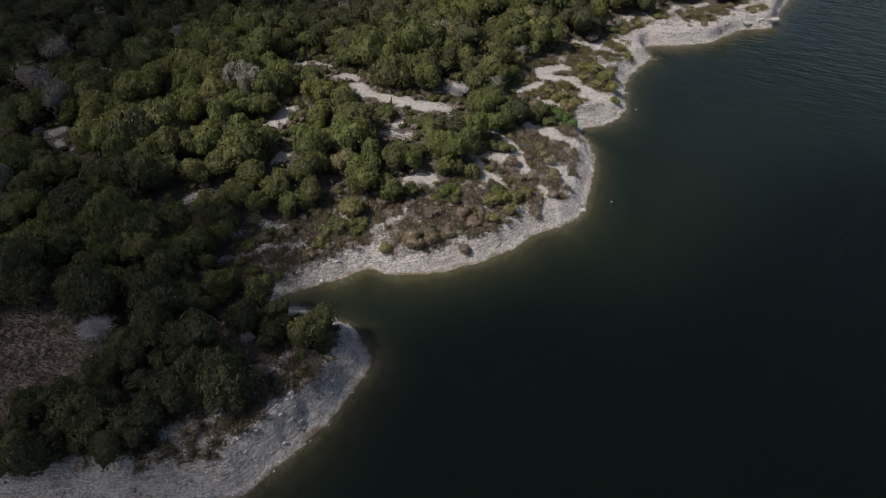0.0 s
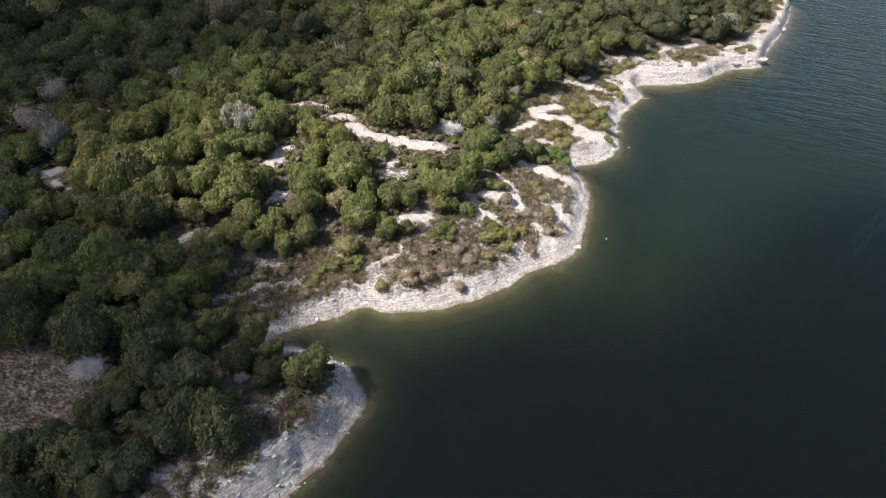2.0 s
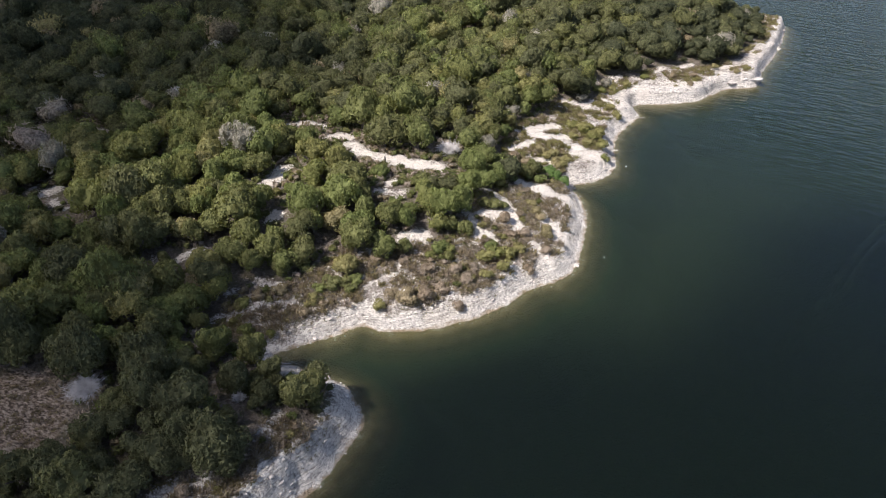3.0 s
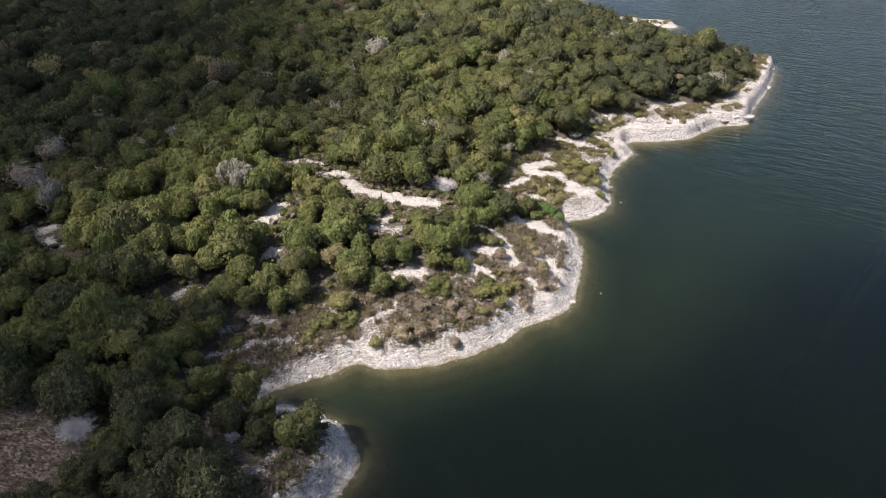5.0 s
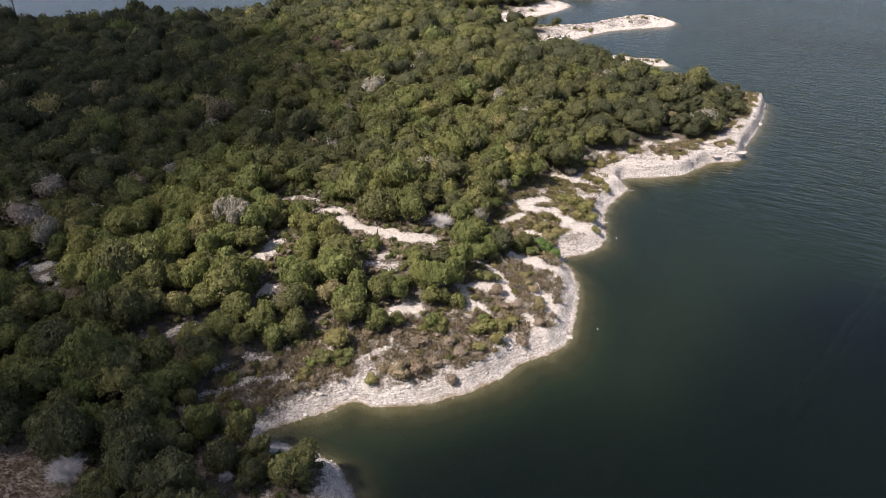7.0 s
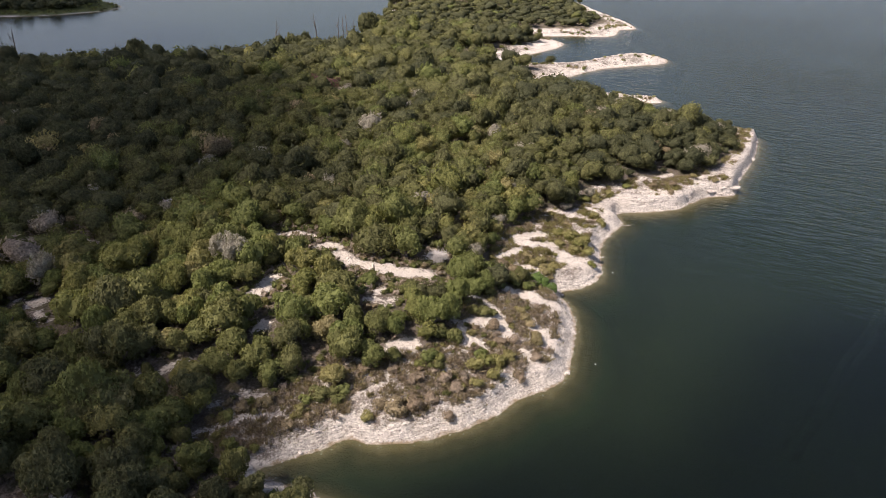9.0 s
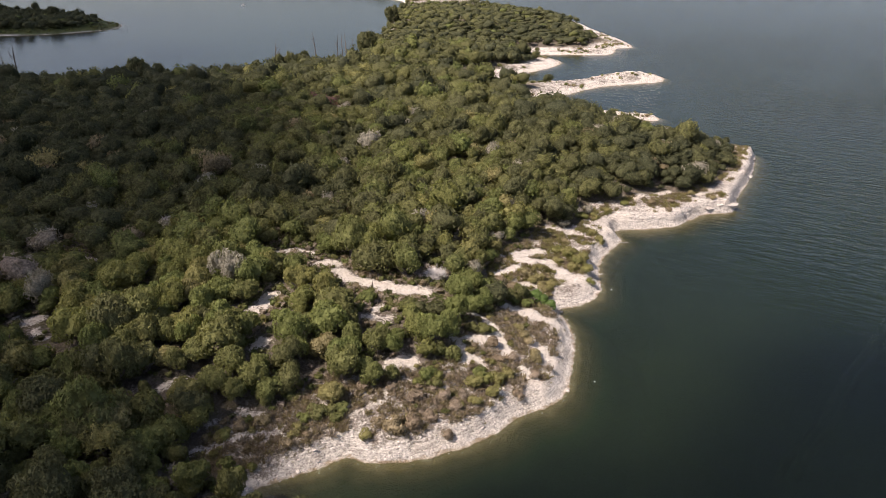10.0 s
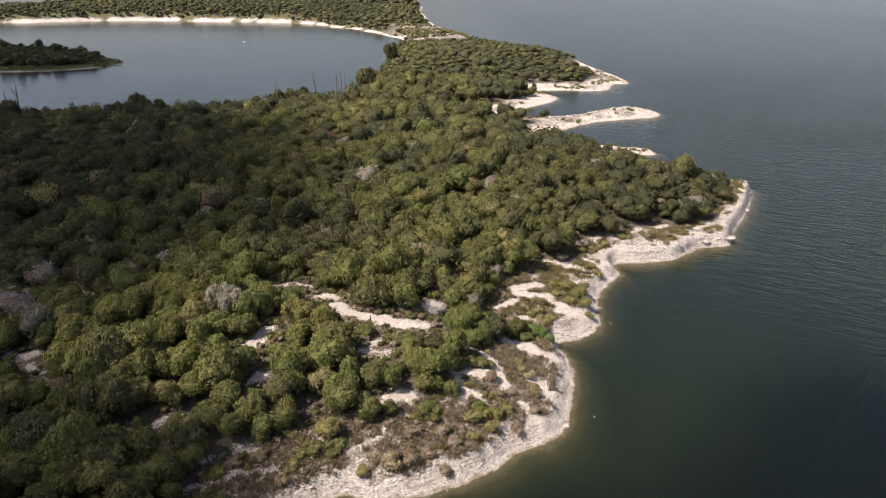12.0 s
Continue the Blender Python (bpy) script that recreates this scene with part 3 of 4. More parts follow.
def wood_places(y0, y1, gap):
    """Places of trees of the wood between two lines of the plan."""
    xs, ys = np.meshgrid(np.arange(-1.0 * y1 - 40, 200, gap), np.arange(y0, y1, gap * 0.87))
    xs = xs + (np.arange(xs.shape[0])[:, None] % 2) * gap / 2
    x, y = xs.ravel(), ys.ravel()
    x = x + rng.uniform(-0.42, 0.42, len(x)) * gap
    y = y + rng.uniform(-0.42, 0.42, len(y)) * gap
    keep = (x > -0.67 * y - 28) & (x < 0.74 * y + 25)
    x, y = x[keep], y[keep]
    d = grid_value(SHORE, x, y)
    ok = d > np.where(y > 900, 8, np.where(y > 560, 3, np.where((y < 60) & (x < -34), 3.0, 4.5))) + np.where((y > 292) & (y < 640) & (x > 20), np.where(y < 430, 19, np.where(y > 466, 19, 11)) + 5 * value_noise(x, y, 18, 4), 0)
    ok &= grid_value(scrub, x, y) < 0.4
    ok &= grid_value(bare, x, y) < 0.4
    ok &= grid_value(clearing, x, y) < 0.3
    ok &= capsules(GAPS, x, y) > 0.6
    ok &= (capsules(BARE, x, y) > 0.7) & (capsules(BARE, x, y + 2.4) > 0.7)
    isl = grid_value(ISLE_D, x, y) > 0.5
    ok &= ~(isl & (d < 22))
    ok &= ~((grid_value(isthmus, x, y) > 0.4) & (value_noise(x, y, 25, 6) < 0.25))
    ok &= rng.random(len(x)) < np.where(y < 200, 0.93, 0.97)
    return x[ok], y[ok]


def tones(x, y):
    """Where the wood is dark juniper, green oak, olive or leafless grey, with cloud shade darkened into it."""
    t = 0.30 + 0.26 * value_noise(x, y, 26, 40, 2) + rng.normal(scale=0.14, size=len(x)) - 0.16 * smooth(15, 60, x) * smooth(150, 190, y)
    t = t + 0.16 * np.exp(-((x + 48) / 26) ** 2 - ((y - 122) / 24) ** 2)
    # the lowered tone paints cloud shade onto the near and the western wood
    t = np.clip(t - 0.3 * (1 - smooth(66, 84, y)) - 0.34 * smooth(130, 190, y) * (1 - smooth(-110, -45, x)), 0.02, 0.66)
    odd = rng.random(len(x))
    t = np.where(odd < 0.025, 0.92, t)
    t = np.where((odd > 0.035) & (odd < 0.06), 0.79, t)
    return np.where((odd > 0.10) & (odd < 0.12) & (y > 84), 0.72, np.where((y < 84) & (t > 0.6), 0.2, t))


def sizes(x, y):
    r = np.clip(rng.lognormal(0.91, 0.34, len(x)), 1.2, 4.3)
    low = np.zeros(len(x), bool)
    for k in (2.5, 4.5, 6.5):                              # low growth below the trail and the bare patches
        low |= capsules(BARE, x, y + k) < 0.5
    return r * (0.78 + 0.22 * smooth(4, 28, grid_value(SHORE, x, y))) * np.where(low, 0.55, 1.0)


def stand(name, label, x, y, r, tone, kinds, high):
    """Many trees of one wood, joined."""
    z = grid_value(HEIGHT, x, y)
    vs, fs, ts, n = [], [], [], 0
    pick = rng.integers(0, len(kinds), len(x))
    turn = rng.uniform(0, 6.28, len(x))
    tall = rng.uniform(0.7, 1.2, len(x)) * high
    for k, (v, f) in enumerate(kinds):
        sel = np.nonzero(pick == k)[0]
        if not len(sel):
            continue
        c, s = np.cos(turn[sel])[:, None], np.sin(turn[sel])[:, None]
        px, py, pz = v[:, 0][None], v[:, 1][None], v[:, 2][None]
        rr = r[sel][:, None]
        X = (px * c - py * s) * rr + x[sel][:, None]
        Y = (px * s + py * c) * rr + y[sel][:, None]
        Z = pz * rr * tall[sel][:, None] + (z[sel] + 0.85 * r[sel] * tall[sel])[:, None]
        vs.append(np.stack([X, Y, Z], 2).reshape(-1, 3))
        fs.append((f[None] + (n + np.arange(len(sel)) * len(v))[:, None, None]).reshape(-1, 3))
        ts.append(np.repeat(tone[sel], len(v)))
        n += len(sel) * len(v)
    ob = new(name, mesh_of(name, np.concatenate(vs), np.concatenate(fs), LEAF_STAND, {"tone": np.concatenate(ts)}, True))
    return tagged(ob, label, "trees", kind="stuff")


def part(name, shape, mat, parent, label="", smooth_shade=False):
    ob = new(name, shape if isinstance(shape, bpy.types.Mesh) else mesh_of(name, *shape, mat, None, smooth_shade))
    ob.parent = parent
    if label:
        tagged(ob, label)
    return ob


# the wood close to the shore: the large crowns at their places, then the trees between them, one by one, and the rest as stands
GROVE_WEST = [(-85.6, 147.9, 3.7, 0.90), (-75.6, 137.3, 3.8, 0.50), (-81.9, 130.9, 3.7, 0.88), (-69.2, 124.3, 3.6, 0.68), (-60.4, 127.1, 4.0, 0.52), (-60.2, 141.5, 2.6, 0.70), (-59.8, 133.2, 3.0, 0.50), (-65.4, 136.9, 2.5, 0.35),
        (-49.3, 136.3, 3.7, 0.50), (-53.3, 149.9, 4.4, 0.40), (-50.1, 126.8, 3.4, 0.42), (-45.2, 113.7, 2.6, 0.66), (-43.1, 120.0, 2.7, 0.45), (-69.5, 114.9, 3.1, 0.80), (-62.1, 109.3, 3.9, 0.50), (-61.3, 117.4, 3.0, 0.55),
        (-57.7, 116.2, 2.7, 0.40), (-65.7, 103.2, 3.5, 0.45), (-55.9, 104.5, 2.8, 0.40), (-52.0, 104.4, 3.2, 0.30), (-49.5, 108.0, 3.0, 0.25), (-46.1, 109.7, 2.5, 0.30), (-40.0, 124.5, 3.2, 0.45), (-41.5, 137.4, 3.2, 0.35)]
GROVE_TRAIL = [(-37.1, 111.3, 3.0, 0.40), (-39.4, 104.0, 2.9, 0.30), (-33.2, 102.0, 2.8, 0.30), (-52.9, 120.3, 2.5, 0.40), (-76.7, 150.7, 3.4, 0.30), (-67.5, 150.4, 3.0, 0.80), (-40.9, 147.8, 3.4, 0.40), (-35.7, 130.5, 3.6, 0.40),
        (-35.5, 124.3, 2.7, 0.30), (-30.6, 126.5, 1.4, 0.40), (-27.5, 138.3, 3.4, 0.45), (-24.8, 127.6, 3.2, 0.55), (-26.3, 149.6, 3.4, 0.35), (-22.0, 147.2, 2.8, 0.40), (-22.1, 137.3, 1.6, 0.35), (-19.2, 124.2, 3.4, 0.55),
        (-15.3, 139.3, 3.4, 0.45), (-11.6, 145.2, 3.0, 0.50), (-5.9, 148.8, 4.2, 0.35), (-3.8, 135.2, 2.8, 0.35), (-7.0, 142.0, 2.9, 0.40), (2.7, 122.9, 3.1, 0.45), (6.5, 131.6, 3.0, 0.30), (5.8, 118.2, 2.5, 0.45)]
GROVE_SHORE = [(-27.3, 116.1, 3.5, 0.45), (-23.9, 108.9, 3.1, 0.40), (-26.6, 107.1, 2.8, 0.40), (-18.4, 112.7, 3.8, 0.45), (-14.1, 101.3, 2.9, 0.30), (-12.8, 108.5, 3.3, 0.35), (-8.2, 107.4, 2.8, 0.30), (-4.8, 110.2, 2.6, 0.40),
        (-1.7, 113.1, 2.9, 0.58), (1.3, 110.0, 2.6, 0.45), (4.5, 112.9, 2.4, 0.45), (-5.5, 101.0, 2.7, 0.30), (-9.3, 100.3, 2.5, 0.35), (-32.5, 111.2, 3.2, 0.35), (-28.3, 98.4, 2.7, 0.30), (-31.1, 95.5, 2.2, 0.30),
        (-23.1, 98.0, 2.4, 0.20), (-28.4, 101.8, 2.8, 0.35), (-34.7, 97.1, 2.7, 0.30), (-39.2, 94.2, 2.7, 0.66), (-18.6, 106.8, 2.6, 0.75), (-15.4, 96.4, 2.2, 0.70)]
GROVE = np.array(GROVE_WEST + GROVE_TRAIL + GROVE_SHORE)
GROVE[:, 2] *= 1.1
GROVE[:, 3] += np.where(GROVE[:, 3] < 0.56, 0.09, 0.0)
wx, wy = wood_places(40, 262, 3.3)
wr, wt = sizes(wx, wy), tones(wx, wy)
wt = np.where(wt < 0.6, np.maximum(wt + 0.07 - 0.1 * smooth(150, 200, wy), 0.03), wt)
clear = np.ones(len(wx), bool)
for gx_, gy_, gr_, gt_ in GROVE:
    clear &= np.hypot(wx - gx_, wy - gy_) > 0.55 * gr_ + 0.55 * wr
wx, wy, wr, wt = [np.concatenate([GROVE[:, k], a[clear]]) for k, a in enumerate((wx, wy, wr, wt))]
SEEN = TRAIL + PATCHES[:3] + POINT_LEDGES[:7] + [(2.9, 131.8, 2.9, 136.2, 1.9), (-46.8, 64.6, -46.8, 67, 1.2), (-26.9, 65.6, -26.9, 67, 0.9)]


def low_enough(x, y, r):
    """Trees in front of the trail and the patches stay low; those on it are left out."""
    away = np.hypot(x, y)
    ux_, uy_ = x / away, y / away
    slope = 68.0 / away
    cap = r.copy()
    for k in (0.0, 1.5, 3.0, 4.5, 6.0, 7.5, 9.0, 10.5, 12.0, 13.5):
        for s in (-0.6, 0.0, 0.6):
            px, py = x + ux_ * k + uy_ * s * r, y + uy_ * k - ux_ * s * r
            hit = capsules(SEEN, px, py) < 0.1
            cap = np.where(hit, np.minimum(cap, np.maximum(k - 0.6, 0) * slope / 2.0), cap)
    return cap


wr = low_enough(wx, wy, wr)
wx, wy, wr, wt = [a[wr > 0.55] for a in (wx, wy, wr, wt)]
near = np.hypot(wx + 28, (wy - 86) * 0.9)
near = np.where(wr > 2.45, near * 0.6, near)
order = np.argsort(near)
ones, rest = order[:300], order[300:]
KINDS_ONE = []
for k in range(10):
    v, f = crown_shape(rng, 2, 1800, 0.069, 1.0, 1.0, 58)
    KINDS_ONE.append((mesh_of("crown", v + (0, 0, 0.85), f, LEAF_ONE), mesh_of("trunk", *trunk_shape(rng, 0.9), BARK)))
for i in ones:
    crown_me, trunk_me = KINDS_ONE[int(rng.integers(10))]
    # kind and colour follow the tone, its painted cloud shade included
    leafy = "oak" if wt[i] > 0.45 else "juniper"
    colour = "grey half-bare" if wt[i] > 0.85 else "brownish dry" if wt[i] > 0.78 else "olive-yellow" if wt[i] > 0.7 else "bright green" if wt[i] > 0.45 else "dark green"
    tree = new(leafy + "_tree")
    tagged(tree, colour + " bushy " + leafy + " tree in dense woodland by the lake", "tree", "trees of the shore wood")
    tree.matrix_world = pose(wx[i], wy[i], float(grid_value(HEIGHT, wx[i:i + 1], wy[i:i + 1])[0]), 0, 0, rng.uniform(0, 360)) @ Matrix.Diagonal((wr[i], wr[i], wr[i] * rng.uniform(0.95, 1.45), 1))
    part("trunk", trunk_me, BARK, tree)
    crown = part("crown", crown_me, LEAF_ONE, tree)
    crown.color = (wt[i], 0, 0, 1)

mid_kinds = [crown_shape(rng, 2, 200, 0.11, lobes=30, loose=0.5, rough=0.06) for _ in range(12)]
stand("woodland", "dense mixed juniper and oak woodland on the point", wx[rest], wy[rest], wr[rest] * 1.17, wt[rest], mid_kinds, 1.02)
x2, y2 = wood_places(262, 470, 4.3)
low_kinds = [crown_shape(rng, 2, 110, 0.12, lobes=22, loose=0.5, rough=0.05) for _ in range(10)]
t2 = tones(x2, y2) * 0.7
for px, py, reach, tone in ((-38, 275, 6.0, 1.0), (19, 246, 3.0, 1.0), (-30, 268, 3.0, 0.90), (-78, 246, 4.0, 0.74), (30, 250, 3.0, 0.84)):
    t2 = np.where(np.hypot(x2 - px, y2 - py) < reach, tone, t2)
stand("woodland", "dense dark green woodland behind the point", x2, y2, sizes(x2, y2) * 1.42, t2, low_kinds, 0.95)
x3, y3 = wood_places(470, 900, 5.4)
far_kinds = [crown_shape(rng, 1, 24, 0.16, lobes=12, loose=0.3, rough=0.02) for _ in range(10)]
stand("woodland", "dark green woodland on the narrow neck of land", x3, y3, sizes(x3, y3) * (1.65 - 0.5 * smooth(620, 780, y3)), tones(x3, y3) * 0.55, far_kinds, 0.6)
x4, y4 = wood_places(900, 1650, 8.4)
small = [crown_shape(rng, 1, 6, 0.3, lobes=9, rough=0.02) for _ in range(8)]
stand("woodland", "far dark green woodland behind the white bluff", x4, y4, sizes(x4, y4) * 2.0, tones(x4, y4) * 0.4, small, 0.62)
x5, y5 = wood_places(1650, 2300, 14)
stand("woodland", "dark woodland of the farthest shore", x5, y5, sizes(x5, y5) * 3.6, tones(x5, y5) * 0.3, [crown_shape(rng, 1, 0, 0.5, lobes=7) for _ in range(6)], 0.6)

# tall dark trees along the bay
bx, by = [], []
for x1, y1, x2, y2, count in ((-250, 366, -165, 367, 34), (-165, 367, -98, 374, 40), (-98, 374, -62, 402, 26), (-62, 402, -40, 435, 18), (-40, 438, -24, 640, 40), (-24, 640, -16, 850, 30)):
    t = np.sort(rng.random(count))
    bx += list(x1 + (x2 - x1) * t + rng.normal(scale=2.0, size=count))
    by += list(y1 + (y2 - y1) * t - 4 + rng.normal(scale=2.0, size=count))
bx, by = np.array(bx), np.array(by)
stand("woodland", "tall dark green trees along the shore of the bay", bx, by, np.clip(rng.lognormal(0.85, 0.3, len(bx)), 1.4, 4.4), rng.uniform(0.0, 0.25, len(bx)), mid_kinds, 1.1)
for x, y, r in ((-141, 360, 6.4), (-149, 362, 5.0), (-130, 361, 4.6), (-70, 388, 6.2), (-76, 384, 5.2), (-64, 392, 5.0), (-34, 462, 6.2), (-31, 474, 5.4), (-24, 640, 6.6), (-86, 376, 4.6), (-100, 370, 4.2)):
    v, f = crown_shape(rng, 2, 700, 0.16, lobes=16)
    tree = new("oak_tree")
    tagged(tree, "tall dark green rounded oak tree at the edge of the bay", "tree", "tall trees by the bay")
    tree.matrix_world = pose(x, y, float(grid_value(HEIGHT, np.array([x]), np.array([y]))[0])) @ Matrix.Diagonal((r, r, r * 1.45, 1))
    part("trunk", trunk_shape(rng, 0.9), BARK, tree)
    crown = part("crown", (v + (0, 0, 0.85), f), LEAF_ONE, tree)
    crown.color = (0.12, 0, 0, 1)
ix, iy = rng.uniform(-430, -285, 260), rng.uniform(596, 760, 260)
sel = grid_value(SHORE, ix, iy) > 13 + 6 * value_noise(ix, iy, 30, 12)
ix, iy = ix[sel], iy[sel]
stand("woodland", "tall dark trees on the grassy island", ix, iy, np.clip(rng.lognormal(1.15, 0.25, len(ix)), 2, 5), rng.uniform(0.0, 0.08, len(ix)), low_kinds, 1.15)

# ---- scrub on the open slopes ----
def blades(rng, count, low=0.2, high=1.35):
    """A dry tuft or brush: thin stems that fan out from the ground; radius about 1."""
    a, e = rng.uniform(0, 6.28, count), rng.uniform(low, high, count)
    d = np.stack([np.cos(a) * np.cos(e), np.sin(a) * np.cos(e), np.sin(e)], 1)
    root = np.stack([rng.normal(scale=0.25, size=count), rng.normal(scale=0.25, size=count), np.full(count, -0.12)], 1)
    ln = rng.uniform(0.6, 1.15, (count, 1))
    side = np.cross(d, rng.normal(size=(count, 3)))
    side /= np.linalg.norm(side, axis=1)[:, None]
    wd = rng.uniform(0.05, 0.10, (count, 1))
    v = np.stack([root + side * wd, root - side * wd, root + d * ln + side * wd * 0.6, root + d * ln * 0.7 - side * wd], 1).reshape(-1, 3)
    q = np.arange(count)[:, None] * 4
    return v, np.concatenate([q + [0, 1, 3], q + [0, 3, 2]])


def ground_z(x, y):
    return grid_value(HEIGHT, x, y)


def strewn(name, label, category, x, y, r, tone, kinds, squash, mat, sink=0.0):
    """Small plants or stones of one kind, joined."""
    z = ground_z(x, y)
    vs, fs, ts, n = [], [], [], 0
    pick, turn = rng.integers(0, len(kinds), len(x)), rng.uniform(0, 6.28, len(x))
    for k, (v, f) in enumerate(kinds):
        sel = np.nonzero(pick == k)[0]
        if not len(sel):
            continue
        c, s, rr = np.cos(turn[sel])[:, None], np.sin(turn[sel])[:, None], r[sel][:, None]
        vs.append(np.stack([(v[:, 0] * c - v[:, 1] * s) * rr + x[sel][:, None], (v[:, 0] * s + v[:, 1] * c) * rr + y[sel][:, None],
                            (v[:, 2] - sink) * rr * squash + z[sel][:, None]], 2).reshape(-1, 3))
        fs.append((f[None] + (n + np.arange(len(sel)) * len(v))[:, None, None]).reshape(-1, 3))
        ts.append(np.repeat(tone[sel], len(v)))
        n += len(sel) * len(v)
    ob = new(name, mesh_of(name, np.concatenate(vs), np.concatenate(fs), mat, {"tone": np.concatenate(ts)}))
    return tagged(ob, label, category, kind="stuff")


def open_places(count, cover, lo=4.0, hi=60.0):
    """Random places on the open slopes, in clumps."""
    x, y = rng.uniform(-55, 125, count), rng.uniform(40, 250, count)
    d = grid_value(SHORE, x, y)
    ok = (grid_value(scrub, x, y) > 0.35) & (d > lo) & (d < hi) & (grid_value(bare, x, y) < 0.55)
    ok &= value_noise(x, y, 5.5, 17, 3) + 0.25 * smooth(4, 12, d) > cover + 0.2 * smooth(108, 128, y) + 0.12 * smooth(160, 176, y)
    return x[ok], y[ok]


brush_kinds = [blades(rng, 30) for _ in range(6)]
grass_kinds = [blades(rng, 9, 0.5, 1.4) for _ in range(6)]
shrub_kinds = [crown_shape(rng, 1, 170, 0.2, lobes=11) for _ in range(6)]
gx, gy = open_places(82000, -0.36, 3.4)
strewn("dry_brush", "grey-brown leafless brush on the rocky slope", "brush", gx, gy, rng.uniform(0.45, 1.25, len(gx)), np.where(gy > 128, rng.choice([0.66, 0.70, 0.74, 0.80, 0.84], len(gx)), rng.choice([0.76, 0.80, 0.83, 0.85, 0.88], len(gx))), brush_kinds, 0.85, LEAF_STAND)
gx, gy = open_places(60000, -0.25, 2.0)
strewn("dry_grass", "thin dry grass tufts among the stones", "grass", gx, gy, rng.uniform(0.2, 0.5, len(gx)), rng.choice([0.72, 0.78, 0.66, 0.84], len(gx)), grass_kinds, 0.8, LEAF_STAND)
gx, gy = open_places(12000, 0.1, 5.0)
strewn("low_scrub", "low olive-green scrub on the rocky slope", "scrub", gx, gy, rng.uniform(0.35, 0.95, len(gx)), rng.choice([0.4, 0.66, 0.72, 0.78, 0.82, 0.86], len(gx)), shrub_kinds, 0.75, LEAF_STAND, -0.5)

cx, cy = rng.uniform(-75, -44, 1300), rng.uniform(50, 75, 1300)
sel = (grid_value(clearing, cx, cy) > 0.45) & (value_noise(cx, cy, 2.2, 91, 2) > -0.1)
strewn("dry_brush", "low brown dry brush covering the clearing", "brush", cx[sel], cy[sel], rng.uniform(0.3, 0.7, sel.sum()), rng.choice([0.78, 0.81, 0.84], sel.sum()), brush_kinds, 0.6, LEAF_STAND)
jx, jy = rng.uniform(-430, -258, 1500), rng.uniform(580, 720, 1500)
jd = grid_value(SHORE, jx, jy)
sel = (jd > 1.5) & (jd < 18) & (rng.random(1500) < 0.4)
strewn("low_scrub", "dark green low scrub on the grassy island shore", "scrub", jx[sel], jy[sel], rng.uniform(0.6, 1.8, sel.sum()), rng.choice([0.1, 0.3, 0.5], sel.sum()), [crown_shape(rng, 1, 20, 0.4) for _ in range(4)], 0.8, LEAF_STAND, -0.5)
qx, qy = rng.uniform(25, 150, 5000), rng.uniform(292, 600, 5000)
qd = grid_value(SHORE, qx, qy)
sel = (qd > 2.5) & (qd < 17) & (value_noise(qx, qy, 9, 51) > 0.3)
strewn("low_scrub", "scattered low scrub on the pale spits", "scrub", qx[sel], qy[sel], rng.uniform(0.5, 1.5, sel.sum()), rng.choice([0.3, 0.5, 0.68, 0.8], sel.sum()), [crown_shape(rng, 1, 20, 0.4) for _ in range(4)], 0.8, LEAF_STAND, -0.5)

kx, ky = rng.uniform(-30, 90, 1400), rng.uniform(870, 1110, 1400)
sel = (grid_value(isthmus, kx, ky) > 0.35) & (grid_value(SHORE, kx, ky) > 5) & (value_noise(kx, ky, 22, 55) > 0.0)
strewn("low_scrub", "scattered dark scrub on the tan neck of land", "scrub", kx[sel], ky[sel], rng.uniform(0.9, 3.0, sel.sum()), rng.choice([0.1, 0.3, 0.5, 0.8], sel.sum()), [crown_shape(rng, 1, 20, 0.3) for _ in range(4)], 0.8, LEAF_STAND, -0.5)
ux, uy = rng.uniform(-92, 60, 26000), rng.uniform(42, 165, 26000)
sel = (ux > -0.67 * uy - 12) & (grid_value(SHORE, ux, uy) > 3.2) & (grid_value(bare, ux, uy) < 0.25) & (grid_value(clearing, ux, uy) < 0.3) & (grid_value(scrub, ux, uy) < 0.5)
ux, uy = ux[sel][:2100], uy[sel][:2100]
ex, ey = rng.uniform(-36, 6, 1500), rng.uniform(120, 152, 1500)
rim = capsules(BARE, ex, ey)
sel = (rim > 0.05 + 0.9 * value_noise(ex, ey, 1.8, 97, 2)) & (rim < 3.2)
ux, uy = np.concatenate([ux, ex[sel]]), np.concatenate([uy, ey[sel]])
strewn("undergrowth", "shaded green and brown undergrowth between the trees", "undergrowth", ux, uy, rng.uniform(0.55, 1.15, len(ux)), rng.choice([0.15, 0.35, 0.5, 0.8, 0.86, 0.88], len(ux)), [crown_shape(rng, 1, 36, 0.26, lobes=9) for _ in range(6)], 0.9, LEAF_STAND, -0.45)

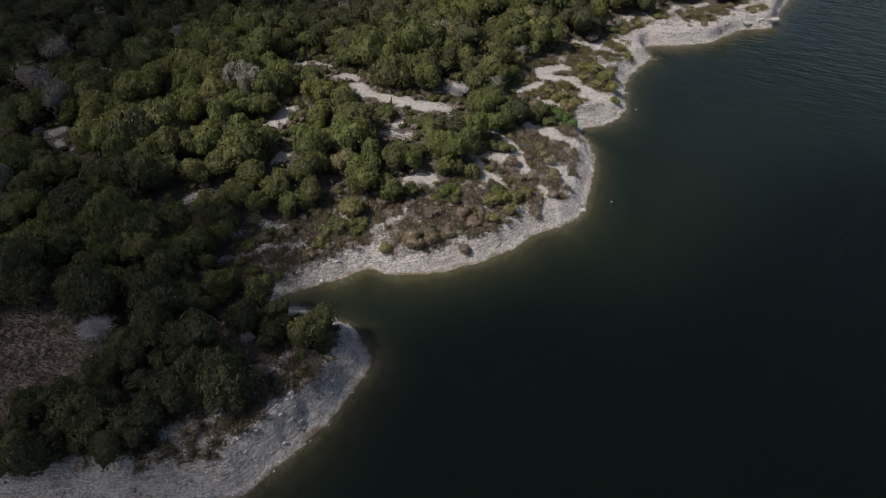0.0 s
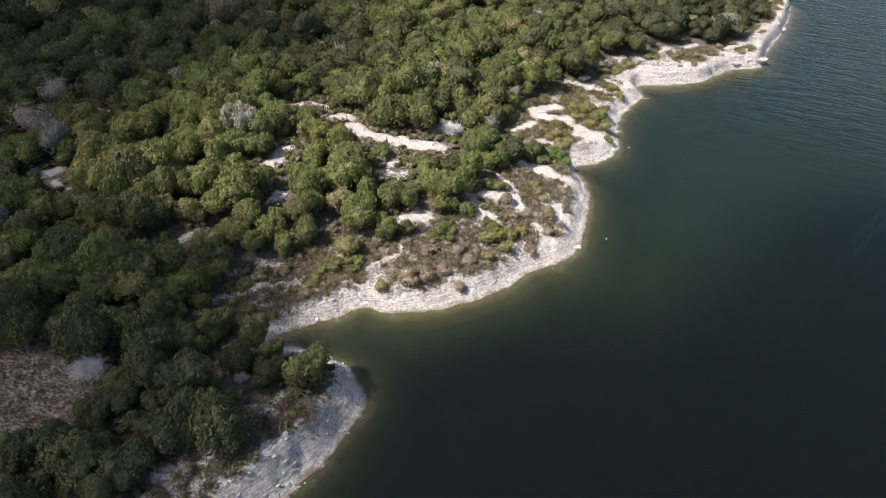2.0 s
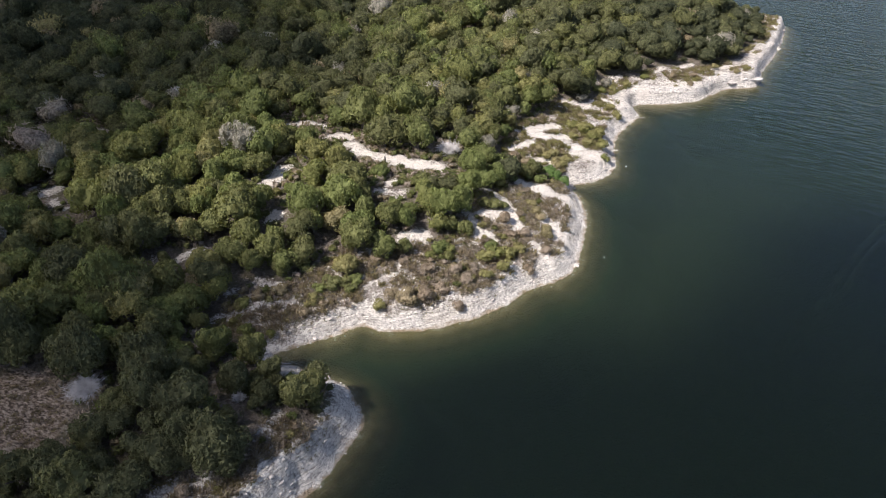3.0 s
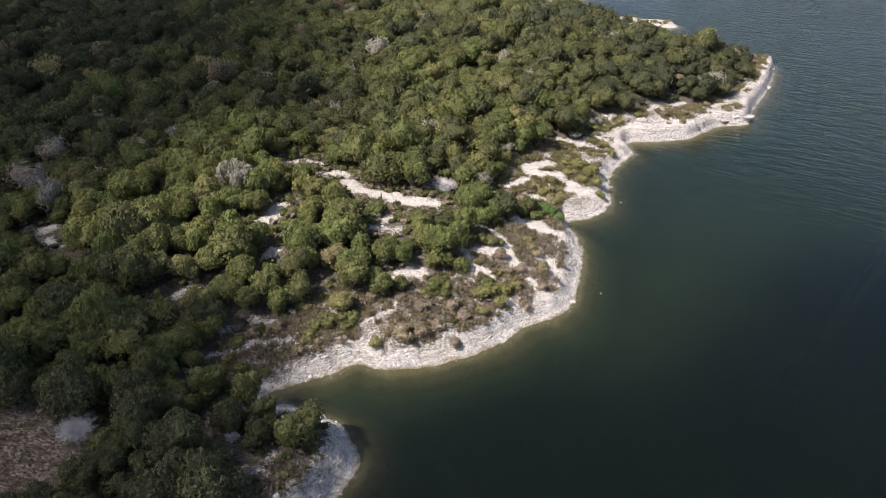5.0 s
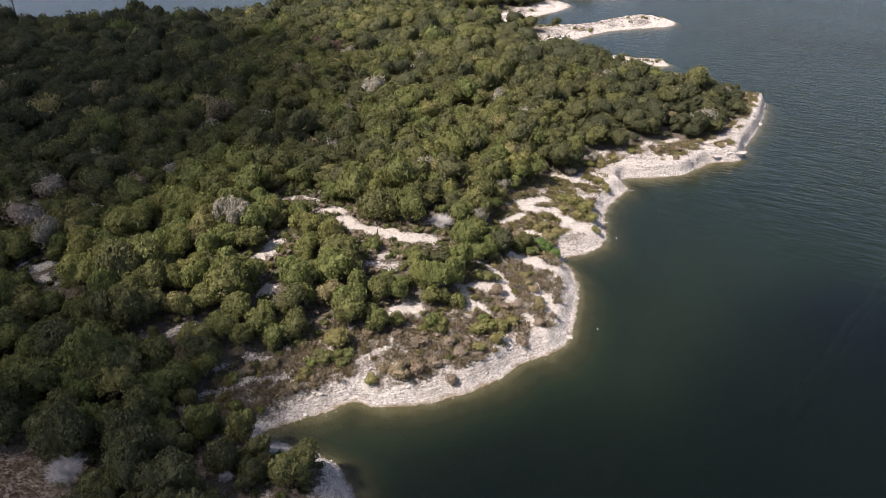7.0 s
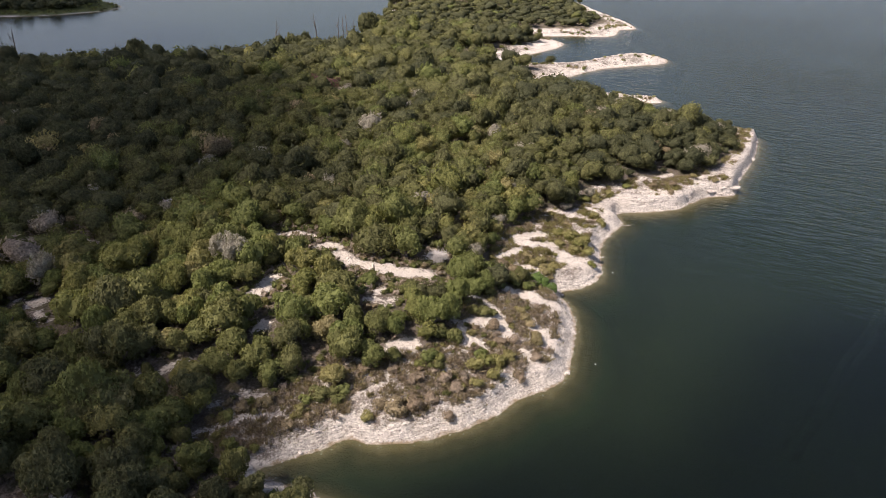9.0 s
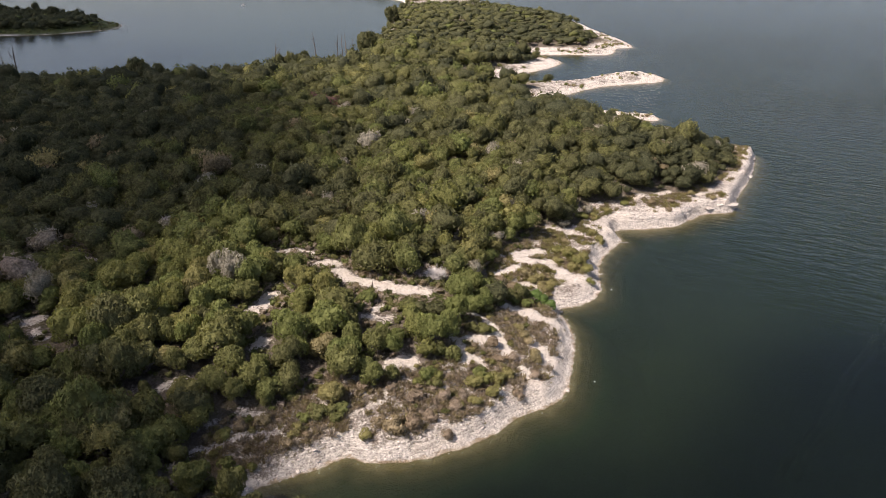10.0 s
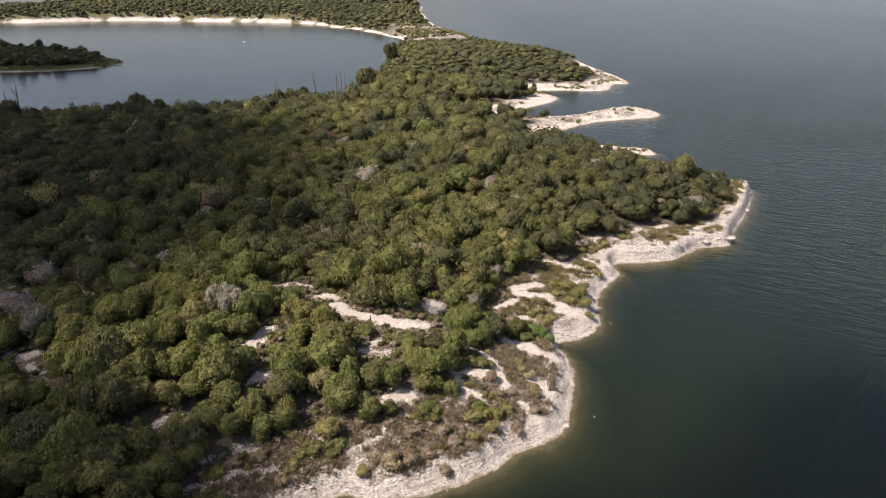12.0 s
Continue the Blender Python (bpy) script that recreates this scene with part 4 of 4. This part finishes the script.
SHRUBS = [(-4.8, 89.3, 2.1, 0.79), (-9.6, 88.6, 1.2, 0.68), (-12, 85.5, 0.7, 0.72), (-17.5, 92.6, 1.8, 0.3), (-14.5, 92, 1.2, 0.4), (0.2, 101.6, 1.5, 0.5), (2.2, 102, 1.2, 0.6),
          (8.5, 100.3, 1.7, 0.66), (10.5, 101.6, 1.6, 0.6), (13, 102, 1.7, 0.66), (15, 103.3, 1.3, 0.7), (20.4, 108, 1.4, 0.76), (21, 110.3, 1.1, 0.76), (19.5, 116, 1.3, 0.76), (20, 114, 1.2, 0.78),
          (19, 118.5, 1.1, 0.74), (11.1, 115.2, 1.5, 0.35), (9.3, 115.6, 1.5, 0.35), (13, 116, 1.3, 0.4), (7.7, 111.6, 0.6, 0.35), (27.4, 130.6, 1.6, 0.965), (25.6, 131.4, 1.7, 0.965), (24, 132.4, 1.6, 0.965),
          (24.6, 139, 1.2, 0.72), (26.5, 138, 1.2, 0.74), (28, 136.6, 1.3, 0.70), (39, 152, 1.6, 0.66), (37, 150, 1.5, 0.6), (35.5, 153, 1.6, 0.62), (40.5, 148.5, 1.3, 0.7), (33.5, 156, 1.5, 0.6), (37.5, 156, 1.4, 0.66),
          (16.3, 108.4, 1.2, 0.84), (3, 97, 1.3, 0.84), (-1.7, 97, 1.4, 0.83), (5, 95.4, 1.0, 0.84), (-20.2, 90, 1.0, 0.7), (-22.5, 97, 1.5, 0.4), (-28, 97.6, 1.6, 0.45), (-25, 98.6, 1.5, 0.35), (48, 178, 1.4, 0.68),
          (52, 181, 1.2, 0.7), (66, 186, 1.3, 0.8), (72, 188, 1.2, 0.82), (80, 193, 1.1, 0.74), (58, 186, 1.4, 0.6), (-17, 66.5, 1.6, 0.3), (-18.6, 69, 1.7, 0.25), (-20, 66.3, 1.5, 0.35), (-17.3, 71.2, 1.3, 0.3),
          (-27.5, 55, 1.2, 0.84), (-25.5, 57.5, 1.3, 0.86), (-24, 60, 1.2, 0.84), (-30, 51.5, 1.0, 0.84), (68.5, 378, 3.4, 0.12), (-28, 81.6, 1.2, 0.965), (-30, 83.4, 1.4, 0.58), (-26, 82.8, 0.9, 0.6),
          (55.7, 432, 1.6, 0.4), (60, 436, 1.4, 0.5), (80, 489, 2.0, 0.3), (103, 397, 1.0, 0.6), (112, 398, 1.1, 0.62), (120, 397, 1.2, 0.64), (110, 530, 1.6, 0.4), (40, 417, 2.2, 0.3), (47, 422, 1.8, 0.35)]
MORE_SHRUBS = [(32.8, 155.6, 1.7, 0.66), (35.3, 153.8, 1.8, 0.68), (37.4, 150.5, 1.7, 0.66), (38.3, 145.8, 1.5, 0.64), (35.2, 146.9, 1.5, 0.70), (32.3, 149.2, 1.4, 0.70), (38.6, 141.4, 1.2, 0.60), (23.8, 141.9, 1.4, 0.76),
               (26.1, 140.3, 1.5, 0.73), (28.5, 138.8, 1.5, 0.72), (30.2, 134.7, 1.4, 0.72), (30.6, 130.3, 1.3, 0.70), (26.7, 136.2, 1.3, 0.75), (16.9, 137.8, 1.5, 0.82), (19.2, 135.8, 1.5, 0.80), (21.3, 133.1, 1.5, 0.80),
               (16.6, 145.2, 1.3, 0.81), (13.6, 143.7, 1.6, 0.82), (46.2, 164.2, 1.5, 0.68), (47.0, 158.8, 1.2, 0.66), (44.7, 167.3, 1.4, 0.70), (53.6, 169.8, 1.2, 0.56), (57.6, 175.8, 1.3, 0.66), (61.9, 177.0, 1.2, 0.74),
               (69.9, 182.0, 1.1, 0.80), (77.5, 184.9, 1.1, 0.80), (85.6, 190.9, 1.0, 0.76), (44.4, 176.2, 1.5, 0.60), (36.8, 161.7, 1.3, 0.78), (-16.1, 93.4, 1.5, 0.35), (-13.5, 94.0, 1.4, 0.45), (-19.6, 91.8, 1.2, 0.55),
               (-4.2, 85.6, 1.6, 0.80), (-2.1, 90.3, 1.5, 0.82), (-7.5, 90.5, 1.4, 0.80), (1.0, 91.6, 1.4, 0.83), (4.8, 94.4, 1.3, 0.84), (3.6, 89.5, 1.1, 0.83), (1.2, 102.6, 1.3, 0.50), (2.1, 100.1, 1.2, 0.35),
               (-1.3, 100.2, 1.2, 0.60), (10.2, 103.0, 1.5, 0.50), (11.6, 98.0, 1.4, 0.66), (8.6, 95.8, 1.3, 0.68), (16.5, 98.8, 1.2, 0.82), (19.6, 102.9, 1.0, 0.84), (13.0, 111.2, 1.5, 0.82), (13.6, 107.5, 1.3, 0.82),
               (5.4, 107.5, 2.0, 0.40), (2.3, 107.6, 1.9, 0.30), (-0.8, 111.6, 1.9, 0.35), (-14.6, 103.0, 1.6, 0.80), (-16.9, 105.7, 1.6, 0.70), (-10.4, 98.9, 1.3, 0.82), (-5.6, 98.7, 1.2, 0.83), (-25.8, 91.1, 1.4, 0.78),
               (-29.1, 89.9, 1.3, 0.80), (-21.4, 86.4, 1.2, 0.80), (-23.4, 83.3, 1.2, 0.82), (-31.4, 88.6, 1.3, 0.60), (12.4, 130.0, 1.7, 0.45), (15.9, 128.7, 1.6, 0.50), (19.6, 129.8, 1.5, 0.50), (21.8, 128.5, 1.4, 0.52)]
SHRUB_MESHES = [mesh_of("foliage", v + (0, 0, 0.55), f, LEAF_ONE) for v, f in (crown_shape(rng, 1, 800, 0.105, lobes=20) for _ in range(6))]
STEM = mesh_of("stem", *limb([(0, 0, -0.3), (0.05, 0, 0.5)], (0.08, 0.05)), BARK)
for x, y, r, tone in SHRUBS + MORE_SHRUBS:
    if grid_value(SHORE, np.array([x]), np.array([y]))[0] < 2.2:
        continue                                           # none stands in the water
    look_of = "lush bright green" if 0.95 < tone < 0.98 else "brown half-dry" if tone > 0.79 else "yellow-olive" if tone > 0.63 else "fresh green" if tone > 0.44 else "dark green"
    shrub = new("shrub")
    tagged(shrub, look_of + " rounded shrub on pale rocky ground by the water", "shrub", "shrubs of the open slope")
    shrub.matrix_world = pose(x, y, float(ground_z(np.array([x]), np.array([y]))[0]), 0, 0, rng.uniform(0, 360)) @ Matrix.Diagonal((r, r, r * rng.uniform(0.65, 0.95), 1))
    part("stem", STEM, BARK, shrub)
    leaves = part("foliage", SHRUB_MESHES[int(rng.integers(6))], LEAF_ONE, shrub)
    leaves.color = (tone, 0, 0, 1)

# ---- leafless trees ----
GREYS = [(2.9, 134.9, 3.3), (-46.8, 66.0, 3.2), (-87.5, 151, 2.6), (-84.5, 135, 2.4), (-4, 143.5, 1.8), (-46, 175, 1.7), (5.6, 289, 2.4), (9, 226, 1.8), (-62, 160, 2.2),
         (-46, 262, 3.0), (-27.5, 262, 2.8), (-50, 228, 2.6), (-9.5, 275, 2.8), (24, 256, 2.6), (83, 223, 2.0), (-26.9, 66.3, 1.5), (-31.8, 59.0, 1.2), (-44.5, 52.5, 1.6)]
TWIGS = [mesh_of("twig_crown", *twig_shape(rng, count, 1.0, 1.0, thick), DEAD, None) for count, thick in ((300, 0.011), (300, 0.011), (100, 0.017), (100, 0.017))]
for k, (x, y, r) in enumerate(GREYS):
    dead = new("bare_tree")
    tagged(dead, "pale grey leafless tree with a dense twiggy crown", "tree", "bare grey trees")
    lift = 0.0 if k < 2 or k > 14 else 0.5 * r
    dead.matrix_world = pose(x, y, float(ground_z(np.array([x]), np.array([y]))[0]), 0, 0, rng.uniform(0, 360)) @ Matrix.Diagonal((r, r, r * (0.95 if k < 2 else 1.25), 1))
    part("trunk", mesh_of("trunk", *limb([(0, 0, -0.2), (0, 0, lift / r + 0.3)], (0.07, 0.05)), DEAD), DEAD, dead)
    crown = part("twig_crown", TWIGS[k if k < 2 else 2 + k % 2], DEAD, dead)
    crown.location = (0, 0, lift / r)

SNAGS = [(-232, 415, 17, 3), (-262, 455, 8, 0), (-189, 448, 4, 0), (-186, 448, 3, 0), (-88.8, 440, 16, 2), (-67.5, 466, 17, 3), (-55.7, 484, 13, 2), (-52.6, 486, 13, 0), (-49.9, 485, 14, 0), (-45.2, 489, 10, 1), (-256, 630, 4, 0), (-253, 636, 3, 0), (-270, 640, 5, 0)]
for x, y, h, forks in SNAGS:
    snag = new("drowned_tree")
    tagged(snag, "tall dead drowned tree standing bare in the bay", "tree", "drowned trees")
    snag.location = (x, y, 0)
    lean = rng.normal(scale=0.06, size=2) * h
    part("trunk", limb([(0, 0, -9), (0.2 * lean[0], 0.2 * lean[1], h * 0.45), (lean[0], lean[1], h)], (0.10 + 0.02 * h, 0.07 + 0.016 * h, 0.03 + 0.004 * h), 6), SNAG, snag)
    for q in range(forks):
        a, z = rng.uniform(0, 6.28), h * rng.uniform(0.4, 0.65)
        k = z / h
        part("branch", limb([(lean[0] * k * 0.8, lean[1] * k * 0.8, z), (math.cos(a) * h * 0.1 + lean[0] * k, math.sin(a) * h * 0.04, z + h * 0.13), (math.cos(a) * h * 0.16 + lean[0], math.sin(a) * h * 0.06, z + h * 0.3)], (0.22, 0.16, 0.06), 5), SNAG, snag)

# ---- stones of the shore ----
def stone_shape(rng):
    v, f = BALLS[1]
    p = v * rng.uniform(0.7, 1.15, (len(v), 1))
    for _ in range(5):
        c = rng.normal(size=3)
        c /= np.linalg.norm(c)
        over = np.maximum(p @ c - rng.uniform(0.5, 0.75), 0)
        p = p - over[:, None] * c
    return p * (1.0, rng.uniform(0.6, 0.9), rng.uniform(0.4, 0.65)), f


stones = [stone_shape(rng) for _ in range(8)]
sx, sy = rng.uniform(-50, 130, 150000), rng.uniform(40, 260, 150000)
sd = grid_value(SHORE, sx, sy)
sel = (sd > -0.9) & (sd < 5) & (rng.random(len(sx)) < np.where(sd < 0.5, 0.3, 0.16))
sx, sy = sx[sel], sy[sel]
strewn("scree", "small loose limestone rubble along the waterline", "stones", sx, sy, np.clip(rng.lognormal(-2.1, 0.45, len(sx)), 0.05, 0.3), np.zeros(len(sx)), stones, 1.0, STONE)
STONES = [mesh_of("boulder", v, f, STONE) for v, f in stones]
bx, by = rng.uniform(-50, 130, 40000), rng.uniform(40, 255, 40000)
bd = grid_value(SHORE, bx, by)
sel = np.nonzero((bd > -0.4) & (bd < 3.5))[0][:80]
for i in sel:
    rock = new("boulder", STONES[int(rng.integers(8))])
    s = float(np.clip(rng.lognormal(-1.2, 0.4), 0.18, 0.75))
    rock.matrix_world = pose(bx[i], by[i], float(ground_z(bx[i:i + 1], by[i:i + 1])[0]) + 0.1 * s, rng.uniform(-12, 12), rng.uniform(-12, 12), rng.uniform(0, 360)) @ Matrix.Diagonal((s, s, s, 1))
    tagged(rock, "pale angular limestone boulder at the waterline", "rock", "boulders of the shore")

SLABS = [(91, 190.4, 2.6, 20), (94, 193.5, 2.2, 60), (87.5, 189.6, 2.3, -5), (84, 188.5, 1.8, 15), (98.5, 203, 2.0, 60), (102, 208, 2.2, 55), (107, 215, 2.1, 60), (111, 222, 2.4, 62),
         (116, 231, 2.3, 62), (120, 240, 2.4, 70), (119, 245.5, 2.2, 120), (54, 174, 1.2, 40), (53.5, 170.5, 1.3, 80), (136, 398, 3.0, 80), (134, 390, 2.6, 40), (102.5, 302, 2.4, 70), (14, 93.6, 1.0, 40), (3, 88.3, 0.9, 10)]
for x, y, s, turn in SLABS:
    slab = new("rock", STONES[int(rng.integers(8))])
    slab.matrix_world = pose(x, y, float(ground_z(np.array([x]), np.array([y]))[0]) - 0.45 * s, 0, 4, turn) @ Matrix.Diagonal((s * 1.3, s * 0.9, s * 0.6, 1))
    tagged(slab, "large pale limestone slab at the edge of the water", "rock", "slabs of the shore")

def shore_blocks(first, last, count, size, inland):
    """Broken blocks along a stretch of the shore."""
    k0, k1 = [int(np.argmin(np.hypot(LAND[:, 0] - q[0], LAND[:, 1] - q[1]))) for q in (first, last)]
    for t in np.sort(rng.uniform(k0, k1, count)):
        p = LAND[int(t)] * (1 - t % 1) + LAND[int(t) + 1] * (t % 1)
        d = LAND[int(t) + 1] - LAND[int(t)]
        q = p + np.array((-d[1], d[0])) / np.hypot(*d) * rng.uniform(0.2, inland)
        z = float(ground_z(q[:1], q[1:])[0])
        s = size * rng.uniform(0.5, 1.2)
        block = new("rock", STONES[int(rng.integers(8))])
        block.matrix_world = pose(q[0], q[1], z - 0.25 * s, rng.uniform(-8, 8), rng.uniform(-8, 8), math.degrees(math.atan2(d[1], d[0])) + rng.uniform(-20, 20)) @ Matrix.Diagonal((s * 1.3, s * 0.9, s * 0.7, 1))
        tagged(block, "broken limestone block on the pale shore ledge", "rock", "slabs of the shore")


shore_blocks((62, 176.6), (122, 243), 26, 0.8, 3.0)
shore_blocks((-28, 44.6), (-10.6, 66), 40, 0.4, 3.0)
shore_blocks((-21, 82.1), (53, 168), 70, 0.42, 3.4)

# ---- clouds that shade the near water and the woods by the bay ----
CLOUD, cn, cl, cb = material("cloud_white", 1.0)
cb.inputs["Base Color"].default_value = (0.82, 0.82, 0.82, 1)
cl.new(attr(cn, "dense"), cb.inputs["Alpha"])              # thin at the rim, denser where it is thick


def cloud(x, y, puffs, most, rim):
    """A flat cumulus whose shadow falls round the place x, y; most: how much of the light its thickest part holds back."""
    q = np.array(puffs, float)
    lo, hi = (q[:, :2] - q[:, 2:]).min(0), (q[:, :2] + q[:, 2:]).max(0)
    step = 4.0 if hi[0] - lo[0] < 420 else 7.0
    xs, ys = np.arange(lo[0], hi[0] + step, step), np.arange(lo[1], hi[1] + step, step)
    px, py = [a.ravel() for a in np.meshgrid(xs, ys)]
    deep = np.max([1 - np.hypot(px - a, py - c) / r for a, c, r in puffs], axis=0) + 0.10 * value_noise(px, py, 26, 15, 3)
    full = smooth(0.0, rim, deep)
    thick = 9 * full * (1 + 0.4 * value_noise(px, py, 20, 18, 3))
    hold = 1 - np.sqrt(1 - most * full)
    k, cw = len(px), len(xs)
    a = (np.arange(len(ys) - 1)[:, None] * cw + np.arange(cw - 1)[None, :]).ravel()
    f = np.stack([a, a + 1, a + cw + 1, a + cw], 1)
    f = f[full[f].max(1) > 0]
    v = np.concatenate([np.c_[px, py, thick], np.c_[px, py, -0.3 * thick]])
    ob = new("cloud", mesh_of("cloud", v, np.concatenate([f, f[:, ::-1] + k]), CLOUD, {"dense": np.concatenate([hold, hold])}, True, True))
    ob.location = Vector((x, y, 0)) + to_sun * (480 / to_sun.z)
    return tagged(ob, "white cumulus cloud drifting over the lake", "cloud", kind="structure")


cloud(-20, 30, [(-34, 18, 36), (-40, 32, 34), (-75, 6, 50), (-46, 40, 36), (-60, 54, 40), (-24, 50, 28), (-36, 57, 27), (-14, 57, 16), (-34, 65, 19), (-90, 50, 50), (-26, 4, 36), (70, 10, 66), (85, 26, 58), (115, 40, 64), (170, 45, 70), (90, -40, 64), (-110, 0, 40), (-11, 36, 19), (35, 15, 44), (10, -14, 38)], 0.9, 0.4)
cloud(-170, 300, [(20, -128, 80), (45, -95, 70), (5, -50, 95), (30, -10, 90), (0, 40, 105), (30, 60, 75), (-90, 40, 125), (-60, 190, 125), (-180, 390, 190), (-90, -60, 110), (-160, 330, 140), (82, -148, 71), (89, -109, 88), (84, -60, 95), (70, -30, 95), (38, -168, 73)], 0.95, 0.6)


# ---- on the water ----
def solid(box_rows):
    """Boxes with chamfered tops, joined: centre, half size, taper."""
    pieces = []
    for (cx, cy, cz), (hx, hy, hz), taper in box_rows:
        v = np.array([(sx * hx * (taper if sz > 0 else 1), sy * hy * (taper if sz > 0 else 1), sz * hz) for sz in (-1, 1) for sy in (-1, 1) for sx in (-1, 1)]) + (cx, cy, cz)
        pieces.append((v, np.array([(0, 2, 1), (1, 2, 3), (4, 5, 6), (5, 7, 6), (0, 1, 4), (1, 5, 4), (2, 6, 3), (3, 6, 7), (0, 4, 2), (2, 4, 6), (1, 3, 5), (3, 7, 5)])))
    return joined(pieces)


def hull_shape():
    """A small open boat: pointed bow, flared sides, flat stern."""
    ribs, verts, faces = 7, [], []
    for i in range(ribs):
        t = i / (ribs - 1)
        wide = 0.95 * (1 - max(t - 0.45, 0) ** 2 / 0.32)
        for w_, z in ((0.62 * wide, -0.2), (wide, 0.62 + 0.25 * t), (-wide, 0.62 + 0.25 * t), (-0.62 * wide, -0.2)):
            verts.append((-2.4 + 4.8 * t, w_, z))
    for i in range(ribs - 1):
        for k in range(4):
            a, c = i * 4 + k, i * 4 + (k + 1) % 4
            faces += [(a, c, c + 4), (a, c + 4, a + 4)]
    faces += [(0, 2, 1), (0, 3, 2)]
    return np.array(verts), np.array(faces)


def ridge(points, width, height):
    """A long low wave along a line."""
    p = np.array(points, float)
    d = np.gradient(p, axis=0)
    side = np.stack([-d[:, 1], d[:, 0]], 1) / np.linalg.norm(d, axis=1)[:, None] * width
    k = len(p)
    crest = height * np.sin(np.linspace(0.05, math.pi - 0.05, k))
    v = np.concatenate([np.c_[p - side, np.full(k, -0.02)], np.c_[p, crest], np.c_[p + side, np.full(k, -0.02)]])
    i = np.arange(k - 1)
    return v, np.concatenate([np.stack(q, 1) for r in (0, k) for q in ((i + r, i + 1 + r, i + 1 + r + k), (i + r, i + 1 + r + k, i + r + k))])


for shift in (0.0, 2.6):
    t = np.linspace(0, 1, 30)[:, None]
    line = np.array((52.8, 79.3)) * (1 - t) + np.array((105.8, 133.5)) * t + np.c_[np.full(30, shift), 0.35 * np.sin(t[:, 0] * 17)]
    wave = new("wake_wave", mesh_of("wake_wave", *ridge(line, 0.6, 0.2), WATER, None, True))
    tagged(wave, "faint straight wake wave on the dark green water", "water", kind="structure")

boat = new("motor_boat")
tagged(boat, "small white open motor boat out on the bay", "boat")
boat.matrix_world = pose(-199, 838, 0, 0, 0, 12)
part("hull", hull_shape(), HULL, boat)
part("console", solid([((0.2, 0, 1.0), (0.35, 0.4, 0.45), 0.8)]), HULL, boat)
part("canopy", solid([((0.0, 0, 2.0), (1.1, 0.8, 0.05), 0.92)]), HULL, boat)
for cx, cy in ((-0.9, 0.65), (-0.9, -0.65), (0.9, 0.65), (0.9, -0.65)):
    part("canopy_post", limb([(cx, cy, 0.5), (cx, cy, 1.97)], (0.03, 0.03), 5), DARK, boat)
part("outboard_motor", solid([((-2.55, 0, 0.75), (0.22, 0.2, 0.4), 0.75), ((-2.6, 0, 0.1), (0.08, 0.08, 0.5), 1.0)]), DARK, boat, "black outboard motor")

for x, y in ((31.2, 105.4), (43.4, 141.2)):
    buoy = new("buoy")
    tagged(buoy, "small white float on the green water", "buoy", "floats")
    buoy.location = (x, y, 0.05)
    v, f = BALLS[2]
    part("float", (v * (0.14, 0.14, 0.12), f), HULL, buoy)
    part("collar", limb([(0, 0, 0.10), (0, 0, 0.22)], (0.05, 0.04), 6), DARK, buoy)

DRIFT = [(53.6, 167.6, 2.2, -12), (-23.6, 77.6, 2.2, 8), (-16.2, 75.2, 1.6, 110), (-27, 61, 1.9, 130)]
for x, y, ln, turn in DRIFT:
    log = new("driftwood_log")
    tagged(log, "weathered grey driftwood log at the water's edge", "log", "driftwood")
    z = max(float(ground_z(np.array([x]), np.array([y]))[0]), 0.0)
    log.matrix_world = pose(x, y, z + 0.08, 0, 0, turn)
    part("trunk", limb([(-ln / 2, 0, 0), (0, 0.1, 0.06), (ln / 2, -0.05, 0.12)], (0.12, 0.10, 0.05), 6), DRIFTWOOD, log)
    part("branch", limb([(ln * 0.1, 0.05, 0.05), (ln * 0.3, 0.45, 0.3)], (0.05, 0.02), 4), DRIFTWOOD, log)

stump = new("dead_stump")
tagged(stump, "dark upright dead stump beside the pale trail", "stump")
stump.location = (-10.6, 129.6, float(ground_z(np.array([-10.6]), np.array([129.6]))[0]))
part("trunk", limb([(0, 0, -0.3), (0.05, 0, 1.0), (0.0, 0.1, 1.9)], (0.2, 0.17, 0.1), 7), BARK, stump)
